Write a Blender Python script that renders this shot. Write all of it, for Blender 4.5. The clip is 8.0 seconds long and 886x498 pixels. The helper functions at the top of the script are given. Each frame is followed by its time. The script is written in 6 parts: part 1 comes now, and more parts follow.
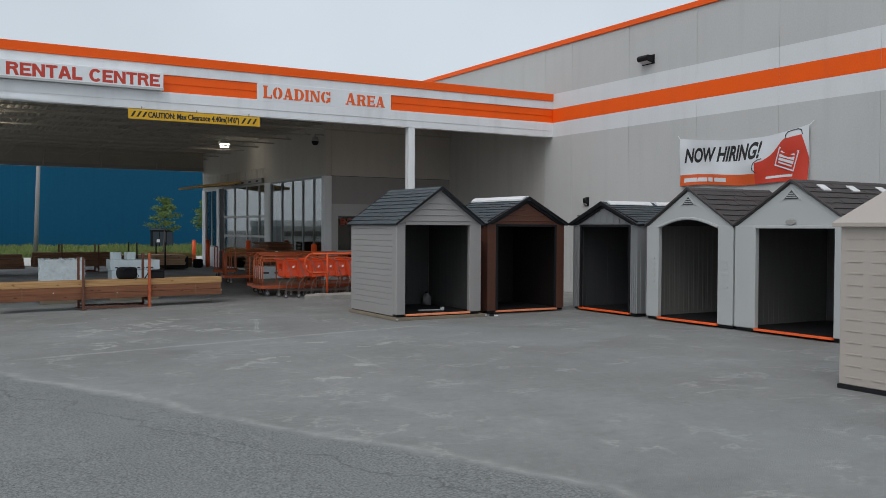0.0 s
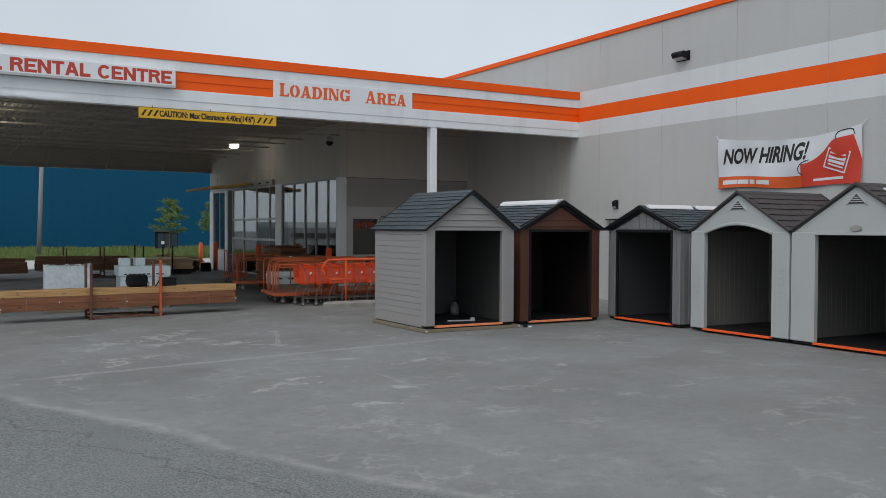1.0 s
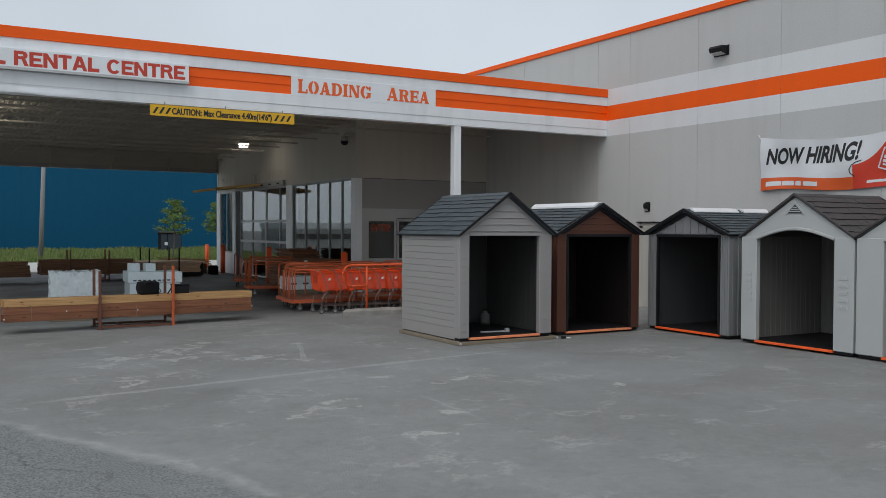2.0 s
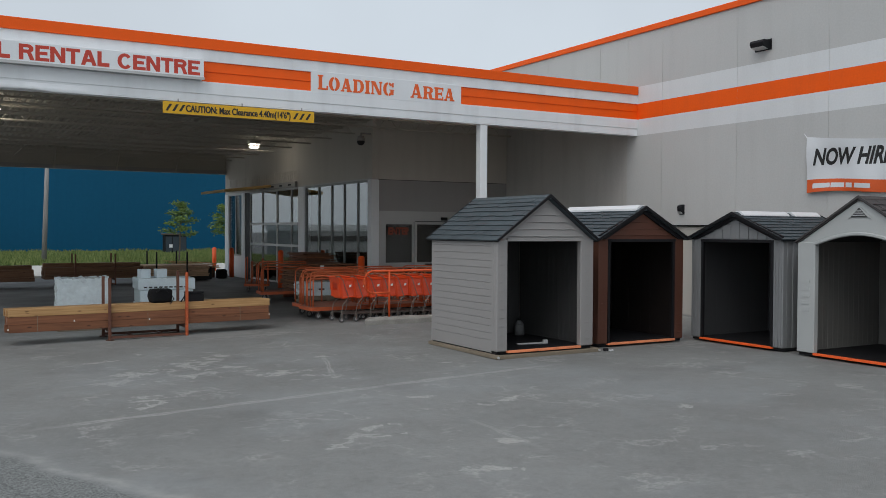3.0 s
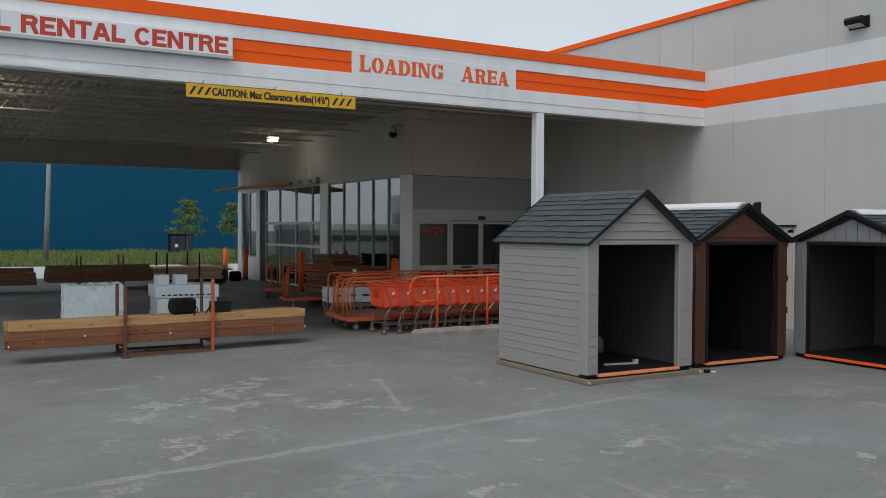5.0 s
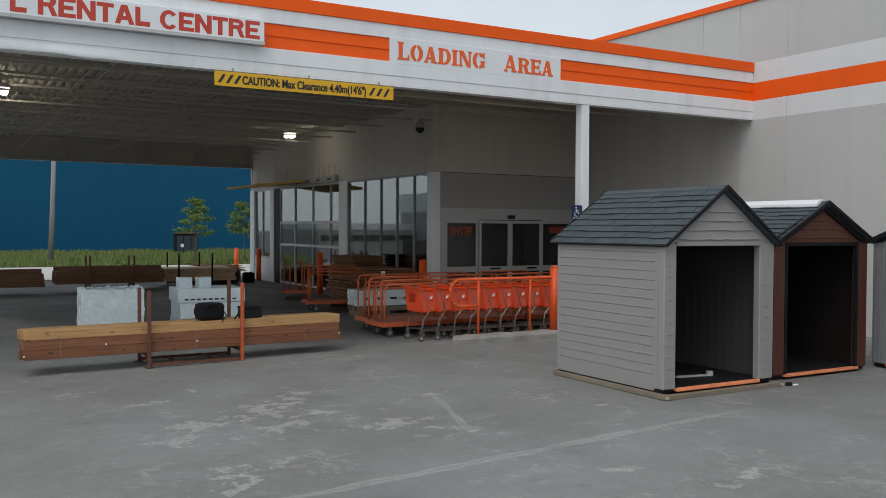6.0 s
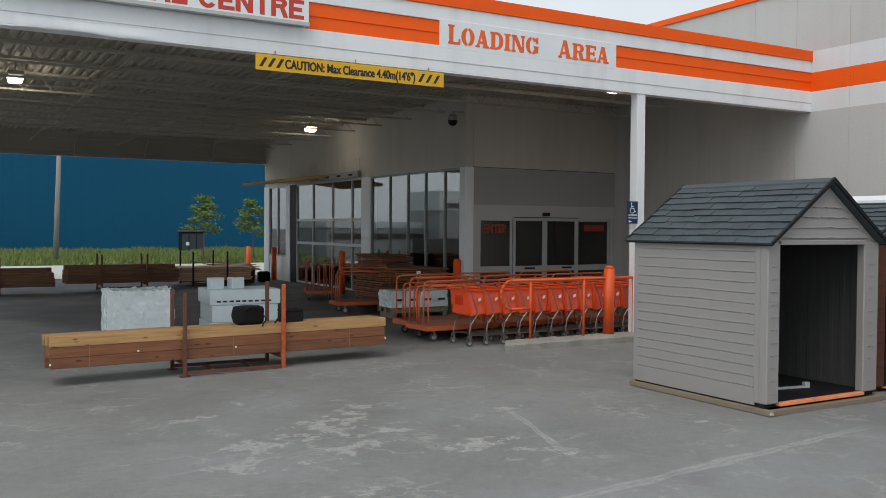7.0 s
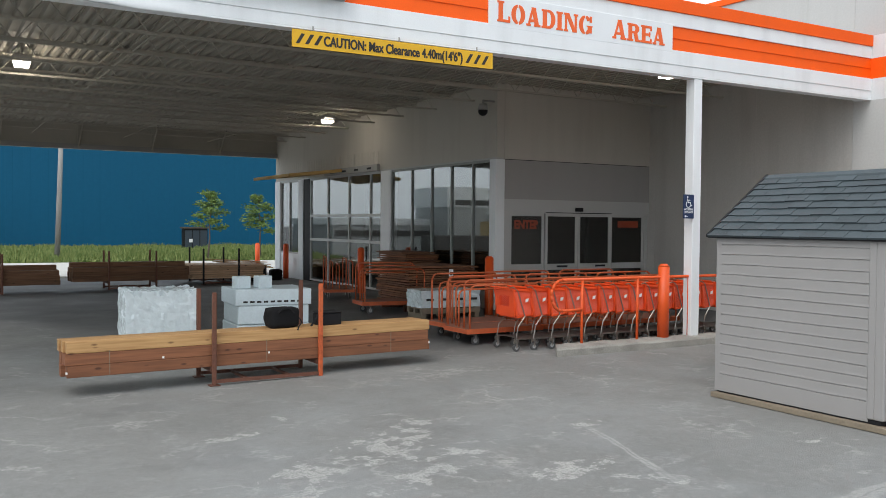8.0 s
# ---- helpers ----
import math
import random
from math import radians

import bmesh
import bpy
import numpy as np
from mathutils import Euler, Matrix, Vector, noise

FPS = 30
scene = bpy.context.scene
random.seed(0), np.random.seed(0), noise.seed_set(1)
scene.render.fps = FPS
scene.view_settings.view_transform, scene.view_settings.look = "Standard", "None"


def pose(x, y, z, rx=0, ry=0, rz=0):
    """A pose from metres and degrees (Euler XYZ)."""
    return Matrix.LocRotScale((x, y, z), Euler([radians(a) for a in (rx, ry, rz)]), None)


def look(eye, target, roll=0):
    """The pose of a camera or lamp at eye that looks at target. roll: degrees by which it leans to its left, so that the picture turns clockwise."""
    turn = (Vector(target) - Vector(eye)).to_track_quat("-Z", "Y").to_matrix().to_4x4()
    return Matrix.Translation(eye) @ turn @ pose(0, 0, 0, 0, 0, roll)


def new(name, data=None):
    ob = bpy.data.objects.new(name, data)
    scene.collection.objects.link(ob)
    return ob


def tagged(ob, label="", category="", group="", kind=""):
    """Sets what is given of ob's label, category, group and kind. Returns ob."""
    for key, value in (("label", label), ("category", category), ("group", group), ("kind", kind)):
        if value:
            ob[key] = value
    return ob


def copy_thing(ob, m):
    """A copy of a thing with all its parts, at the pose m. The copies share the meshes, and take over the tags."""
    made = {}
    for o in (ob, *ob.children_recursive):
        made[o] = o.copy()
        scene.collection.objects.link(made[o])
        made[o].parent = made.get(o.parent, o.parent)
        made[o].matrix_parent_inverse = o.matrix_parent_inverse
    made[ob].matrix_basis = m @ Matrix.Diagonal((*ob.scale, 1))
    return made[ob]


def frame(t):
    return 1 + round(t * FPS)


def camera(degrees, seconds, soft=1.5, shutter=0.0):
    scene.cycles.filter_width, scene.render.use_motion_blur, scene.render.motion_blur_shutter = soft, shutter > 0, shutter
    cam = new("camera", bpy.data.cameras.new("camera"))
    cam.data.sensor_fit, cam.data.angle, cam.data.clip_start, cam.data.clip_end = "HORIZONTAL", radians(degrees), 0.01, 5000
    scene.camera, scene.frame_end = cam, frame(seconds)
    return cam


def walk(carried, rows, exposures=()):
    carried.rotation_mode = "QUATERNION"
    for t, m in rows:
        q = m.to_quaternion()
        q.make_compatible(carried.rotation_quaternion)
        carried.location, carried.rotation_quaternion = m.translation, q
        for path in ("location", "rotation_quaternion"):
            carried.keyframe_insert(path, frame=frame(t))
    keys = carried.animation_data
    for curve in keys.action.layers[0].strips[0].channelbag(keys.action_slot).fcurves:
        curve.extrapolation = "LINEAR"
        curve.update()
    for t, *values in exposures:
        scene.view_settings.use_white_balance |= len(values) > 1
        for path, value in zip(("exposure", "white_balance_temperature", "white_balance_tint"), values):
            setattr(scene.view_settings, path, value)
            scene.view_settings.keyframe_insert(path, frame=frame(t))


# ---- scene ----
cam = camera(52.9, 8.0, soft=0.7)
PATH = [
    (0, (-16.526, -21.809, 1.851), (-15.521, -20.081, 1.806), 0.3),
    (0.5, (-16.494, -21.179, 1.9), (-15.491, -19.45, 1.856), 0.3),
    (1, (-16.471, -20.558, 1.952), (-15.469, -18.828, 1.908), 0.3),
    (1.5, (-16.457, -19.915, 2.007), (-15.454, -18.185, 1.961), 0.3),
    (3, (-16.405, -18.074, 2.108), (-15.406, -16.342, 2.066), 0.3),
    (3.5, (-16.339, -17.451, 2.124), (-15.339, -15.719, 2.08), 0.4),
    (4, (-16.267, -16.832, 2.124), (-15.267, -15.101, 2.079), 0.3),
    (4.5, (-16.23, -16.211, 2.145), (-15.231, -14.479, 2.1), 0.3),
    (6, (-16.344, -14.173, 2.139), (-15.345, -12.441, 2.093), 0.3),
    (6.5, (-16.465, -13.464, 2.127), (-15.463, -11.734, 2.08), 0.3),
    (7, (-16.585, -12.738, 2.108), (-15.581, -11.009, 2.059), 0.4),
    (7.5, (-16.695, -11.987, 2.083), (-15.687, -10.26, 2.03), 0.4),
    (8, (-16.641, -11.308, 2.05), (-15.632, -9.581, 1.996), 0.5),
]
EXPOSURES = [(0, -0.09, 6570, 10), (1.5, -0.12, 6570, 10), (3.0, -0.13, 6580, 10), (4.5, -0.1, 6640, 10), (6.0, -0.02, 6700, 10), (6.5, 0.06, 6760, 10),
             (7.0, 0.17, 6800, 10), (7.5, 0.43, 6760, 10), (8.0, 0.66, 6720, 10)]
walk(cam, [(t, look(eye, target, roll)) for t, eye, target, roll in PATH], EXPOSURES)


# ---- world and light ----
world = bpy.data.worlds.new("overcast")
scene.world = world
world.use_nodes = True
wn, wl = world.node_tree.nodes, world.node_tree.links
wn.clear()
sky = wn.new("ShaderNodeTexSky")
sky.sky_type, sky.sun_disc = "NISHITA", False
SUN_EL, SUN_ROT = radians(52), radians(235)
sky.sun_elevation, sky.sun_rotation = SUN_EL, SUN_ROT
sky.air_density, sky.dust_density = 1.0, 3.0
hsv = wn.new("ShaderNodeHueSaturation")
hsv.inputs["Saturation"].default_value = 0.35
wl.new(sky.outputs[0], hsv.inputs["Color"])
cloud_co = wn.new("ShaderNodeTexCoord")
cloud = wn.new("ShaderNodeTexNoise")
cloud.inputs["Scale"].default_value, cloud.inputs["Detail"].default_value = 2.2, 5
wl.new(cloud_co.outputs["Generated"], cloud.inputs["Vector"])
cloud_ramp = wn.new("ShaderNodeMapRange")
cloud_ramp.inputs["From Min"].default_value, cloud_ramp.inputs["From Max"].default_value = 0.3, 0.75
cloud_ramp.inputs["To Min"].default_value, cloud_ramp.inputs["To Max"].default_value = 0.55, 0.8
wl.new(cloud.outputs[0], cloud_ramp.inputs["Value"])
wmix = wn.new("ShaderNodeMix")
wmix.data_type = "RGBA"
wl.new(cloud_ramp.outputs[0], wmix.inputs["Factor"])
wl.new(hsv.outputs[0], wmix.inputs["A"])
wmix.inputs["B"].default_value = (6.75, 7.65, 8.55, 1)
bg = wn.new("ShaderNodeBackground")
bg.inputs["Strength"].default_value = 0.115
wl.new(wmix.outputs["Result"], bg.inputs["Color"])
wout = wn.new("ShaderNodeOutputWorld")
wl.new(bg.outputs[0], wout.inputs["Surface"])

sun = new("sun", bpy.data.lights.new("sun", "SUN"))
sun.data.energy, sun.data.angle, sun.data.color = 0.85, radians(40), (1, 0.98, 0.96)
sun.matrix_world = look((0, 0, 0), (-math.sin(SUN_ROT) * math.cos(SUN_EL), -math.cos(SUN_ROT) * math.cos(SUN_EL), -math.sin(SUN_EL)))

# ---- materials ----
def nodes_of(name):
    m = bpy.data.materials.new(name)
    m.use_nodes = True
    return m, m.node_tree.nodes, m.node_tree.links, m.node_tree.nodes["Principled BSDF"]


def surface(name, colour, rough=0.6, metal=0.0, vary=0.12, grain=60.0, blotch=1.2, bump=0.15, per_piece=0.0, spec=0.5, dirt=0.0):
    """A plain surface with blotches, fine grain, relief and, if asked, a difference from piece to piece."""
    m, n, l, b = nodes_of(name)
    co = n.new("ShaderNodeNewGeometry")
    big = n.new("ShaderNodeTexNoise")
    big.inputs["Scale"].default_value, big.inputs["Detail"].default_value = blotch, 6
    fine = n.new("ShaderNodeTexNoise")
    fine.inputs["Scale"].default_value, fine.inputs["Detail"].default_value = grain, 4
    for q in (big, fine):
        l.new(co.outputs["Position"], q.inputs["Vector"])
    add = n.new("ShaderNodeMath")
    add.operation = "ADD"
    l.new(big.outputs[0], add.inputs[0])
    l.new(fine.outputs[0], add.inputs[1])
    rng = n.new("ShaderNodeMapRange")
    rng.inputs["From Min"].default_value, rng.inputs["From Max"].default_value = 0.6, 1.4
    rng.inputs["To Min"].default_value, rng.inputs["To Max"].default_value = 1 - vary, 1 + vary
    l.new(add.outputs[0], rng.inputs["Value"])
    val = rng.outputs[0]
    if per_piece:
        info = n.new("ShaderNodeObjectInfo")
        pr = n.new("ShaderNodeMapRange")
        pr.inputs["To Min"].default_value, pr.inputs["To Max"].default_value = 1 - per_piece, 1 + per_piece
        l.new(info.outputs["Random"], pr.inputs["Value"])
        mul = n.new("ShaderNodeMath")
        mul.operation = "MULTIPLY"
        l.new(val, mul.inputs[0])
        l.new(pr.outputs[0], mul.inputs[1])
        val = mul.outputs[0]
    mix = n.new("ShaderNodeMix")
    mix.data_type, mix.blend_type = "RGBA", "MULTIPLY"
    mix.inputs["Factor"].default_value = 1
    mix.inputs["A"].default_value = (*colour, 1)
    l.new(val, mix.inputs["B"])
    out = mix.outputs["Result"]
    if dirt:
        st = n.new("ShaderNodeTexNoise")
        st.inputs["Scale"].default_value, st.inputs["Detail"].default_value = 0.9, 8
        mp = n.new("ShaderNodeMapping")
        mp.inputs["Scale"].default_value = (3, 3, 0.35)
        l.new(co.outputs["Position"], mp.inputs["Vector"])
        l.new(mp.outputs[0], st.inputs["Vector"])
        sr = n.new("ShaderNodeMapRange")
        sr.inputs["From Min"].default_value, sr.inputs["From Max"].default_value = 0.5, 0.8
        sr.inputs["To Max"].default_value = dirt
        l.new(st.outputs[0], sr.inputs["Value"])
        m2 = n.new("ShaderNodeMix")
        m2.data_type = "RGBA"
        l.new(sr.outputs[0], m2.inputs["Factor"])
        l.new(out, m2.inputs["A"])
        m2.inputs["B"].default_value = (0.09, 0.08, 0.07, 1)
        out = m2.outputs["Result"]
    l.new(out, b.inputs["Base Color"])
    rr = n.new("ShaderNodeMapRange")
    rr.inputs["To Min"].default_value, rr.inputs["To Max"].default_value = max(0.05, rough - 0.12), min(1, rough + 0.12)
    l.new(big.outputs[0], rr.inputs["Value"])
    l.new(rr.outputs[0], b.inputs["Roughness"])
    b.inputs["Metallic"].default_value = metal
    b.inputs["Specular IOR Level"].default_value = spec
    if bump:
        bp = n.new("ShaderNodeBump")
        bp.inputs["Strength"].default_value, bp.inputs["Distance"].default_value = bump, 0.01
        l.new(fine.outputs[0], bp.inputs["Height"])
        l.new(bp.outputs[0], b.inputs["Normal"])
    return m


def glass(name, tint=(0.36, 0.43, 0.41), ior=2.9):
    m, n, l, b = nodes_of(name)
    b.inputs["Base Color"].default_value = (*tint, 1)
    b.inputs["Roughness"].default_value = 0.02
    b.inputs["Transmission Weight"].default_value = 1.0
    b.inputs["IOR"].default_value = ior
    return m


def glowing(name, colour, strength):
    m, n, l, b = nodes_of(name)
    b.inputs["Base Color"].default_value = (*colour, 1)
    b.inputs["Emission Color"].default_value = (*colour, 1)
    b.inputs["Emission Strength"].default_value = strength
    return m


def wood(name, colour, dark, per_piece=0.12):
    """Sawn timber: grain drawn out along x, a few knots, a shift of tone from piece to piece."""
    m, n, l, b = nodes_of(name)
    co = n.new("ShaderNodeTexCoord")
    info = n.new("ShaderNodeObjectInfo")
    mp = n.new("ShaderNodeMapping")
    mp.inputs["Scale"].default_value = (0.9, 16, 16)
    add = n.new("ShaderNodeVectorMath")
    add.operation = "ADD"
    l.new(co.outputs["Object"], add.inputs[0])
    l.new(info.outputs["Location"], add.inputs[1])
    l.new(add.outputs[0], mp.inputs["Vector"])
    grain = n.new("ShaderNodeTexNoise")
    grain.inputs["Scale"].default_value, grain.inputs["Detail"].default_value = 2.0, 7
    l.new(mp.outputs[0], grain.inputs["Vector"])
    knot = n.new("ShaderNodeTexVoronoi")
    knot.inputs["Scale"].default_value = 1.0
    km = n.new("ShaderNodeMapping")
    km.inputs["Scale"].default_value = (3.2, 9, 9)
    l.new(add.outputs[0], km.inputs["Vector"])
    l.new(km.outputs[0], knot.inputs["Vector"])
    kr = n.new("ShaderNodeMapRange")
    kr.inputs["From Min"].default_value, kr.inputs["From Max"].default_value = 0.08, 0.17
    kr.inputs["To Min"].default_value, kr.inputs["To Max"].default_value = 0.8, 0.0
    l.new(knot.outputs["Distance"], kr.inputs["Value"])
    gr = n.new("ShaderNodeMapRange")
    gr.inputs["From Min"].default_value, gr.inputs["From Max"].default_value = 0.35, 0.7
    l.new(grain.outputs[0], gr.inputs["Value"])
    mx = n.new("ShaderNodeMix")
    mx.data_type = "RGBA"
    l.new(gr.outputs[0], mx.inputs["Factor"])
    mx.inputs["A"].default_value, mx.inputs["B"].default_value = (*colour, 1), (*dark, 1)
    mk = n.new("ShaderNodeMix")
    mk.data_type = "RGBA"
    l.new(kr.outputs[0], mk.inputs["Factor"])
    l.new(mx.outputs["Result"], mk.inputs["A"])
    mk.inputs["B"].default_value = (dark[0] * 0.35, dark[1] * 0.3, dark[2] * 0.3, 1)
    pr = n.new("ShaderNodeMapRange")
    pr.inputs["To Min"].default_value, pr.inputs["To Max"].default_value = 1 - per_piece, 1 + per_piece
    l.new(info.outputs["Random"], pr.inputs["Value"])
    ml = n.new("ShaderNodeMix")
    ml.data_type, ml.blend_type = "RGBA", "MULTIPLY"
    ml.inputs["Factor"].default_value = 1
    l.new(mk.outputs["Result"], ml.inputs["A"])
    l.new(pr.outputs[0], ml.inputs["B"])
    l.new(ml.outputs["Result"], b.inputs["Base Color"])
    b.inputs["Roughness"].default_value = 0.75
    bp = n.new("ShaderNodeBump")
    bp.inputs["Strength"].default_value, bp.inputs["Distance"].default_value = 0.3, 0.004
    l.new(grain.outputs[0], bp.inputs["Height"])
    l.new(bp.outputs[0], b.inputs["Normal"])
    return m


ORANGE = (0.95, 0.115, 0.005)
M = {}
M["wall"] = surface("painted_concrete", (0.52, 0.52, 0.51), 0.85, vary=0.07, grain=25, blotch=0.5, bump=0.25, dirt=0.07)
# the store's grey paint, warmed towards beige for light bounced under the canopy
M["wall_under"] = surface("bounce_warmed_concrete", (0.525, 0.51, 0.485), 0.85, vary=0.09, grain=25, blotch=0.5, bump=0.25, dirt=0.16)
M["white_band"] = surface("white_painted_concrete", (0.7, 0.715, 0.725), 0.8, vary=0.05, grain=25, blotch=0.5, bump=0.2, dirt=0.07)
M["orange_band"] = surface("orange_painted_concrete", ORANGE, 0.7, spec=0.25, vary=0.06, grain=25, bump=0.2, dirt=0.08)
M["white_metal"] = surface("white_metal_cladding", (0.81, 0.835, 0.85), 0.5, vary=0.05, blotch=0.7, bump=0.03, dirt=0.14)
M["orange_metal"] = surface("orange_metal_cladding", ORANGE, 0.5, vary=0.07, spec=0.25, blotch=0.7, bump=0.03, dirt=0.06)
M["grey_metal"] = surface("galvanised_steel", (0.35, 0.34, 0.32), 0.5, metal=0.3, vary=0.12, bump=0.05)
M["deck"] = surface("steel_roof_deck", (0.43, 0.4, 0.34), 0.7, vary=0.15, bump=0.05)
M["vest_wall"] = surface("beige_wall_panel", (0.55, 0.518, 0.465), 0.8, vary=0.06, blotch=0.6, bump=0.1, dirt=0.1)
M["frame_alu"] = surface("anodised_aluminium", (0.5, 0.5, 0.49), 0.4, metal=0.2, vary=0.05, bump=0.02)
M["glass"] = glass("window_glass")
M["door_glass"] = glass("door_glass", (0.3, 0.31, 0.3), 1.6)
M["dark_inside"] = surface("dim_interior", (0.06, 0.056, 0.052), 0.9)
M["blue_wall"] = surface("blue_cladding", (0.007, 0.087, 0.168), 0.6, vary=0.06, spec=0.1, grain=3, blotch=0.12, bump=0.0)
M["concrete"] = surface("rough_concrete", (0.31, 0.298, 0.27), 0.9, vary=0.3, grain=45, blotch=3, bump=0.8, dirt=0.25)
M["shed_grey"] = surface("grey_resin", (0.3, 0.29, 0.283), 0.55, vary=0.05, bump=0.12, grain=120)
M["shed_dark"] = surface("charcoal_resin", (0.215, 0.22, 0.225), 0.55, vary=0.06, bump=0.12, grain=120)
M["shed_light"] = surface("pale_grey_resin", (0.44, 0.455, 0.45), 0.55, vary=0.05, bump=0.12, grain=120)
M["shed_brown"] = surface("brown_resin", (0.1, 0.036, 0.021), 0.6, vary=0.1, bump=0.12, grain=120)
M["shed_beige"] = surface("beige_resin", (0.42, 0.37, 0.33), 0.6, vary=0.05, bump=0.12, grain=120)
M["black"] = surface("black_resin", (0.012, 0.012, 0.014), 0.6, vary=0.1, bump=0.08, spec=0.25)
# lining colours darker than the outer resin: shade inside the sheds painted in
M["in_dark"] = surface("shaded_grey_lining", (0.062, 0.062, 0.062), 0.65, vary=0.05)
M["in_mid"] = surface("shaded_charcoal_lining", (0.058, 0.059, 0.062), 0.65, vary=0.05)
M["in_brown"] = surface("shaded_brown_lining", (0.011, 0.007, 0.006), 0.6, vary=0.05)
M["in_grey"] = surface("shaded_pale_grey_lining", (0.14, 0.14, 0.135), 0.6, vary=0.05)
M["in_pale"] = surface("shaded_pale_lining", (0.18, 0.175, 0.165), 0.6, vary=0.05)
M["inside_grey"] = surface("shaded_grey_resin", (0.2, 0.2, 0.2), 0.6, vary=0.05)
M["roof_slate"] = surface("blue_grey_shingle", (0.046, 0.062, 0.07), 0.6, vary=0.22, per_piece=0.16, grain=90, blotch=2, bump=0.3)
M["roof_brown"] = surface("dark_shingle", (0.055, 0.05, 0.05), 0.65, vary=0.15, grain=90, blotch=2, bump=0.3)
M["white_plastic"] = surface("white_plastic", (0.75, 0.76, 0.77), 0.4, vary=0.04, bump=0.03)
M["orange_paint"] = surface("orange_paint", (0.75, 0.095, 0.015), 0.45, vary=0.1, blotch=5, bump=0.08)
M["hi_vis"] = surface("faded_orange_strip", (0.9, 0.3, 0.14), 0.5, vary=0.25, blotch=6, bump=0.05)
M["bright_edge"] = surface("bright_orange_strip", (0.95, 0.13, 0.025), 0.5, vary=0.2, blotch=6, bump=0.05)


# ---- building helpers ----
def box(bm, x0, y0, z0, x1, y1, z1):
    g = bmesh.ops.create_cube(bm, size=1)["verts"]
    for v in g:
        v.co = Vector(((x0 + x1) / 2 + v.co.x * (x1 - x0), (y0 + y1) / 2 + v.co.y * (y1 - y0), (z0 + z1) / 2 + v.co.z * (z1 - z0)))
    return g


def rod(bm, p0, p1, r, n=8, r2=None):
    p0, p1 = Vector(p0), Vector(p1)
    d = p1 - p0
    m = Matrix.Translation((p0 + p1) / 2) @ d.to_track_quat("Z", "Y").to_matrix().to_4x4()
    return bmesh.ops.create_cone(bm, cap_ends=True, segments=n, radius1=r, radius2=r if r2 is None else r2, depth=d.length, matrix=m)["verts"]


def tube(bm, pts, r, n=8):
    for a, b in zip(pts, pts[1:]):
        rod(bm, a, b, r, n)
    for p in pts[1:-1]:
        bmesh.ops.create_uvsphere(bm, u_segments=n, v_segments=5, radius=r * 1.01, matrix=Matrix.Translation(p))


def prism(bm, pts, a, b, axis="y"):
    """Extrude a polygon of (u, z) pairs along x or y from a to b."""
    def at(u, w, s):
        return (u, s, w) if axis == "y" else (s, u, w)
    v0 = [bm.verts.new(at(u, w, a)) for u, w in pts]
    v1 = [bm.verts.new(at(u, w, b)) for u, w in pts]
    k = len(pts)
    bm.faces.new(v0)
    bm.faces.new(v1[::-1])
    for i in range(k):
        bm.faces.new((v0[i], v1[i], v1[(i + 1) % k], v0[(i + 1) % k]))


def mesh_of(name, bm, material, bevel=0.0, smooth=False):
    if bevel:
        bmesh.ops.bevel(bm, geom=bm.edges[:], offset=bevel, segments=1, affect="EDGES", clamp_overlap=True)
    bmesh.ops.recalc_face_normals(bm, faces=bm.faces[:])
    me = bpy.data.meshes.new(name)
    bm.to_mesh(me)
    bm.free()
    if smooth:
        for p in me.polygons:
            p.use_smooth = len(p.vertices) == 4
    me.materials.append(material)
    return me


def part(name, bm, material, parent=None, label="", bevel=0.0, smooth=False):
    ob = new(name, mesh_of(name, bm, material, bevel, smooth))
    if parent is not None:
        ob.parent = parent
    if label:
        ob["label"] = label
    return ob


def structure(ob, label, category):
    return tagged(ob, label, category, kind="structure")


def thing(name, m, label, category, group=""):
    ob = new(name)
    ob.matrix_world = m
    return tagged(ob, label, category, group)


def block(name, dims, material, parent=None, label="", bevel=0.0):
    bm = bmesh.new()
    box(bm, *dims)
    return part(name, bm, material, parent, label, bevel)


def gz(x, y=0):
    """Height of the yard, which falls gently away from the building."""
    return 0.015 * (min(-8, max(-20, x)) + 8)


def writing(name, text, material, parent, m, size, width, bold=0.0, label="", align="LEFT", depth=0.006, heavy=0.0):
    cu = bpy.data.curves.new(name, "FONT")
    cu.body, cu.size, cu.extrude, cu.offset, cu.align_x = text, size, depth, bold, align
    tmp = new("lettering", cu)
    dg = bpy.context.evaluated_depsgraph_get()
    me = bpy.data.meshes.new_from_object(tmp.evaluated_get(dg))
    bpy.data.objects.remove(tmp)
    bpy.data.curves.remove(cu)
    lo, hi = min(v.co.x for v in me.vertices), max(v.co.x for v in me.vertices)
    for v in me.vertices:
        v.co.x = (v.co.x - lo) * width / (hi - lo)
    if heavy:
        # thicken the strokes sideways and a little upwards
        bm = bmesh.new()
        for k, (du, dv) in enumerate(((0, 0), (0.5, 0.35), (1, 0), (0.5, -0.35))):
            first = len(bm.verts)
            bm.from_mesh(me)
            bm.verts.ensure_lookup_table()
            for v in bm.verts[first:]:
                v.co += Vector((heavy * du, heavy * dv, 0.0003 * k))
        bm.to_mesh(me)
        bm.free()
    me.materials.clear()
    me.materials.append(material)
    ob = new(name, me)
    ob.parent = parent
    ob.matrix_basis = m
    if label:
        ob["label"] = label
    return ob


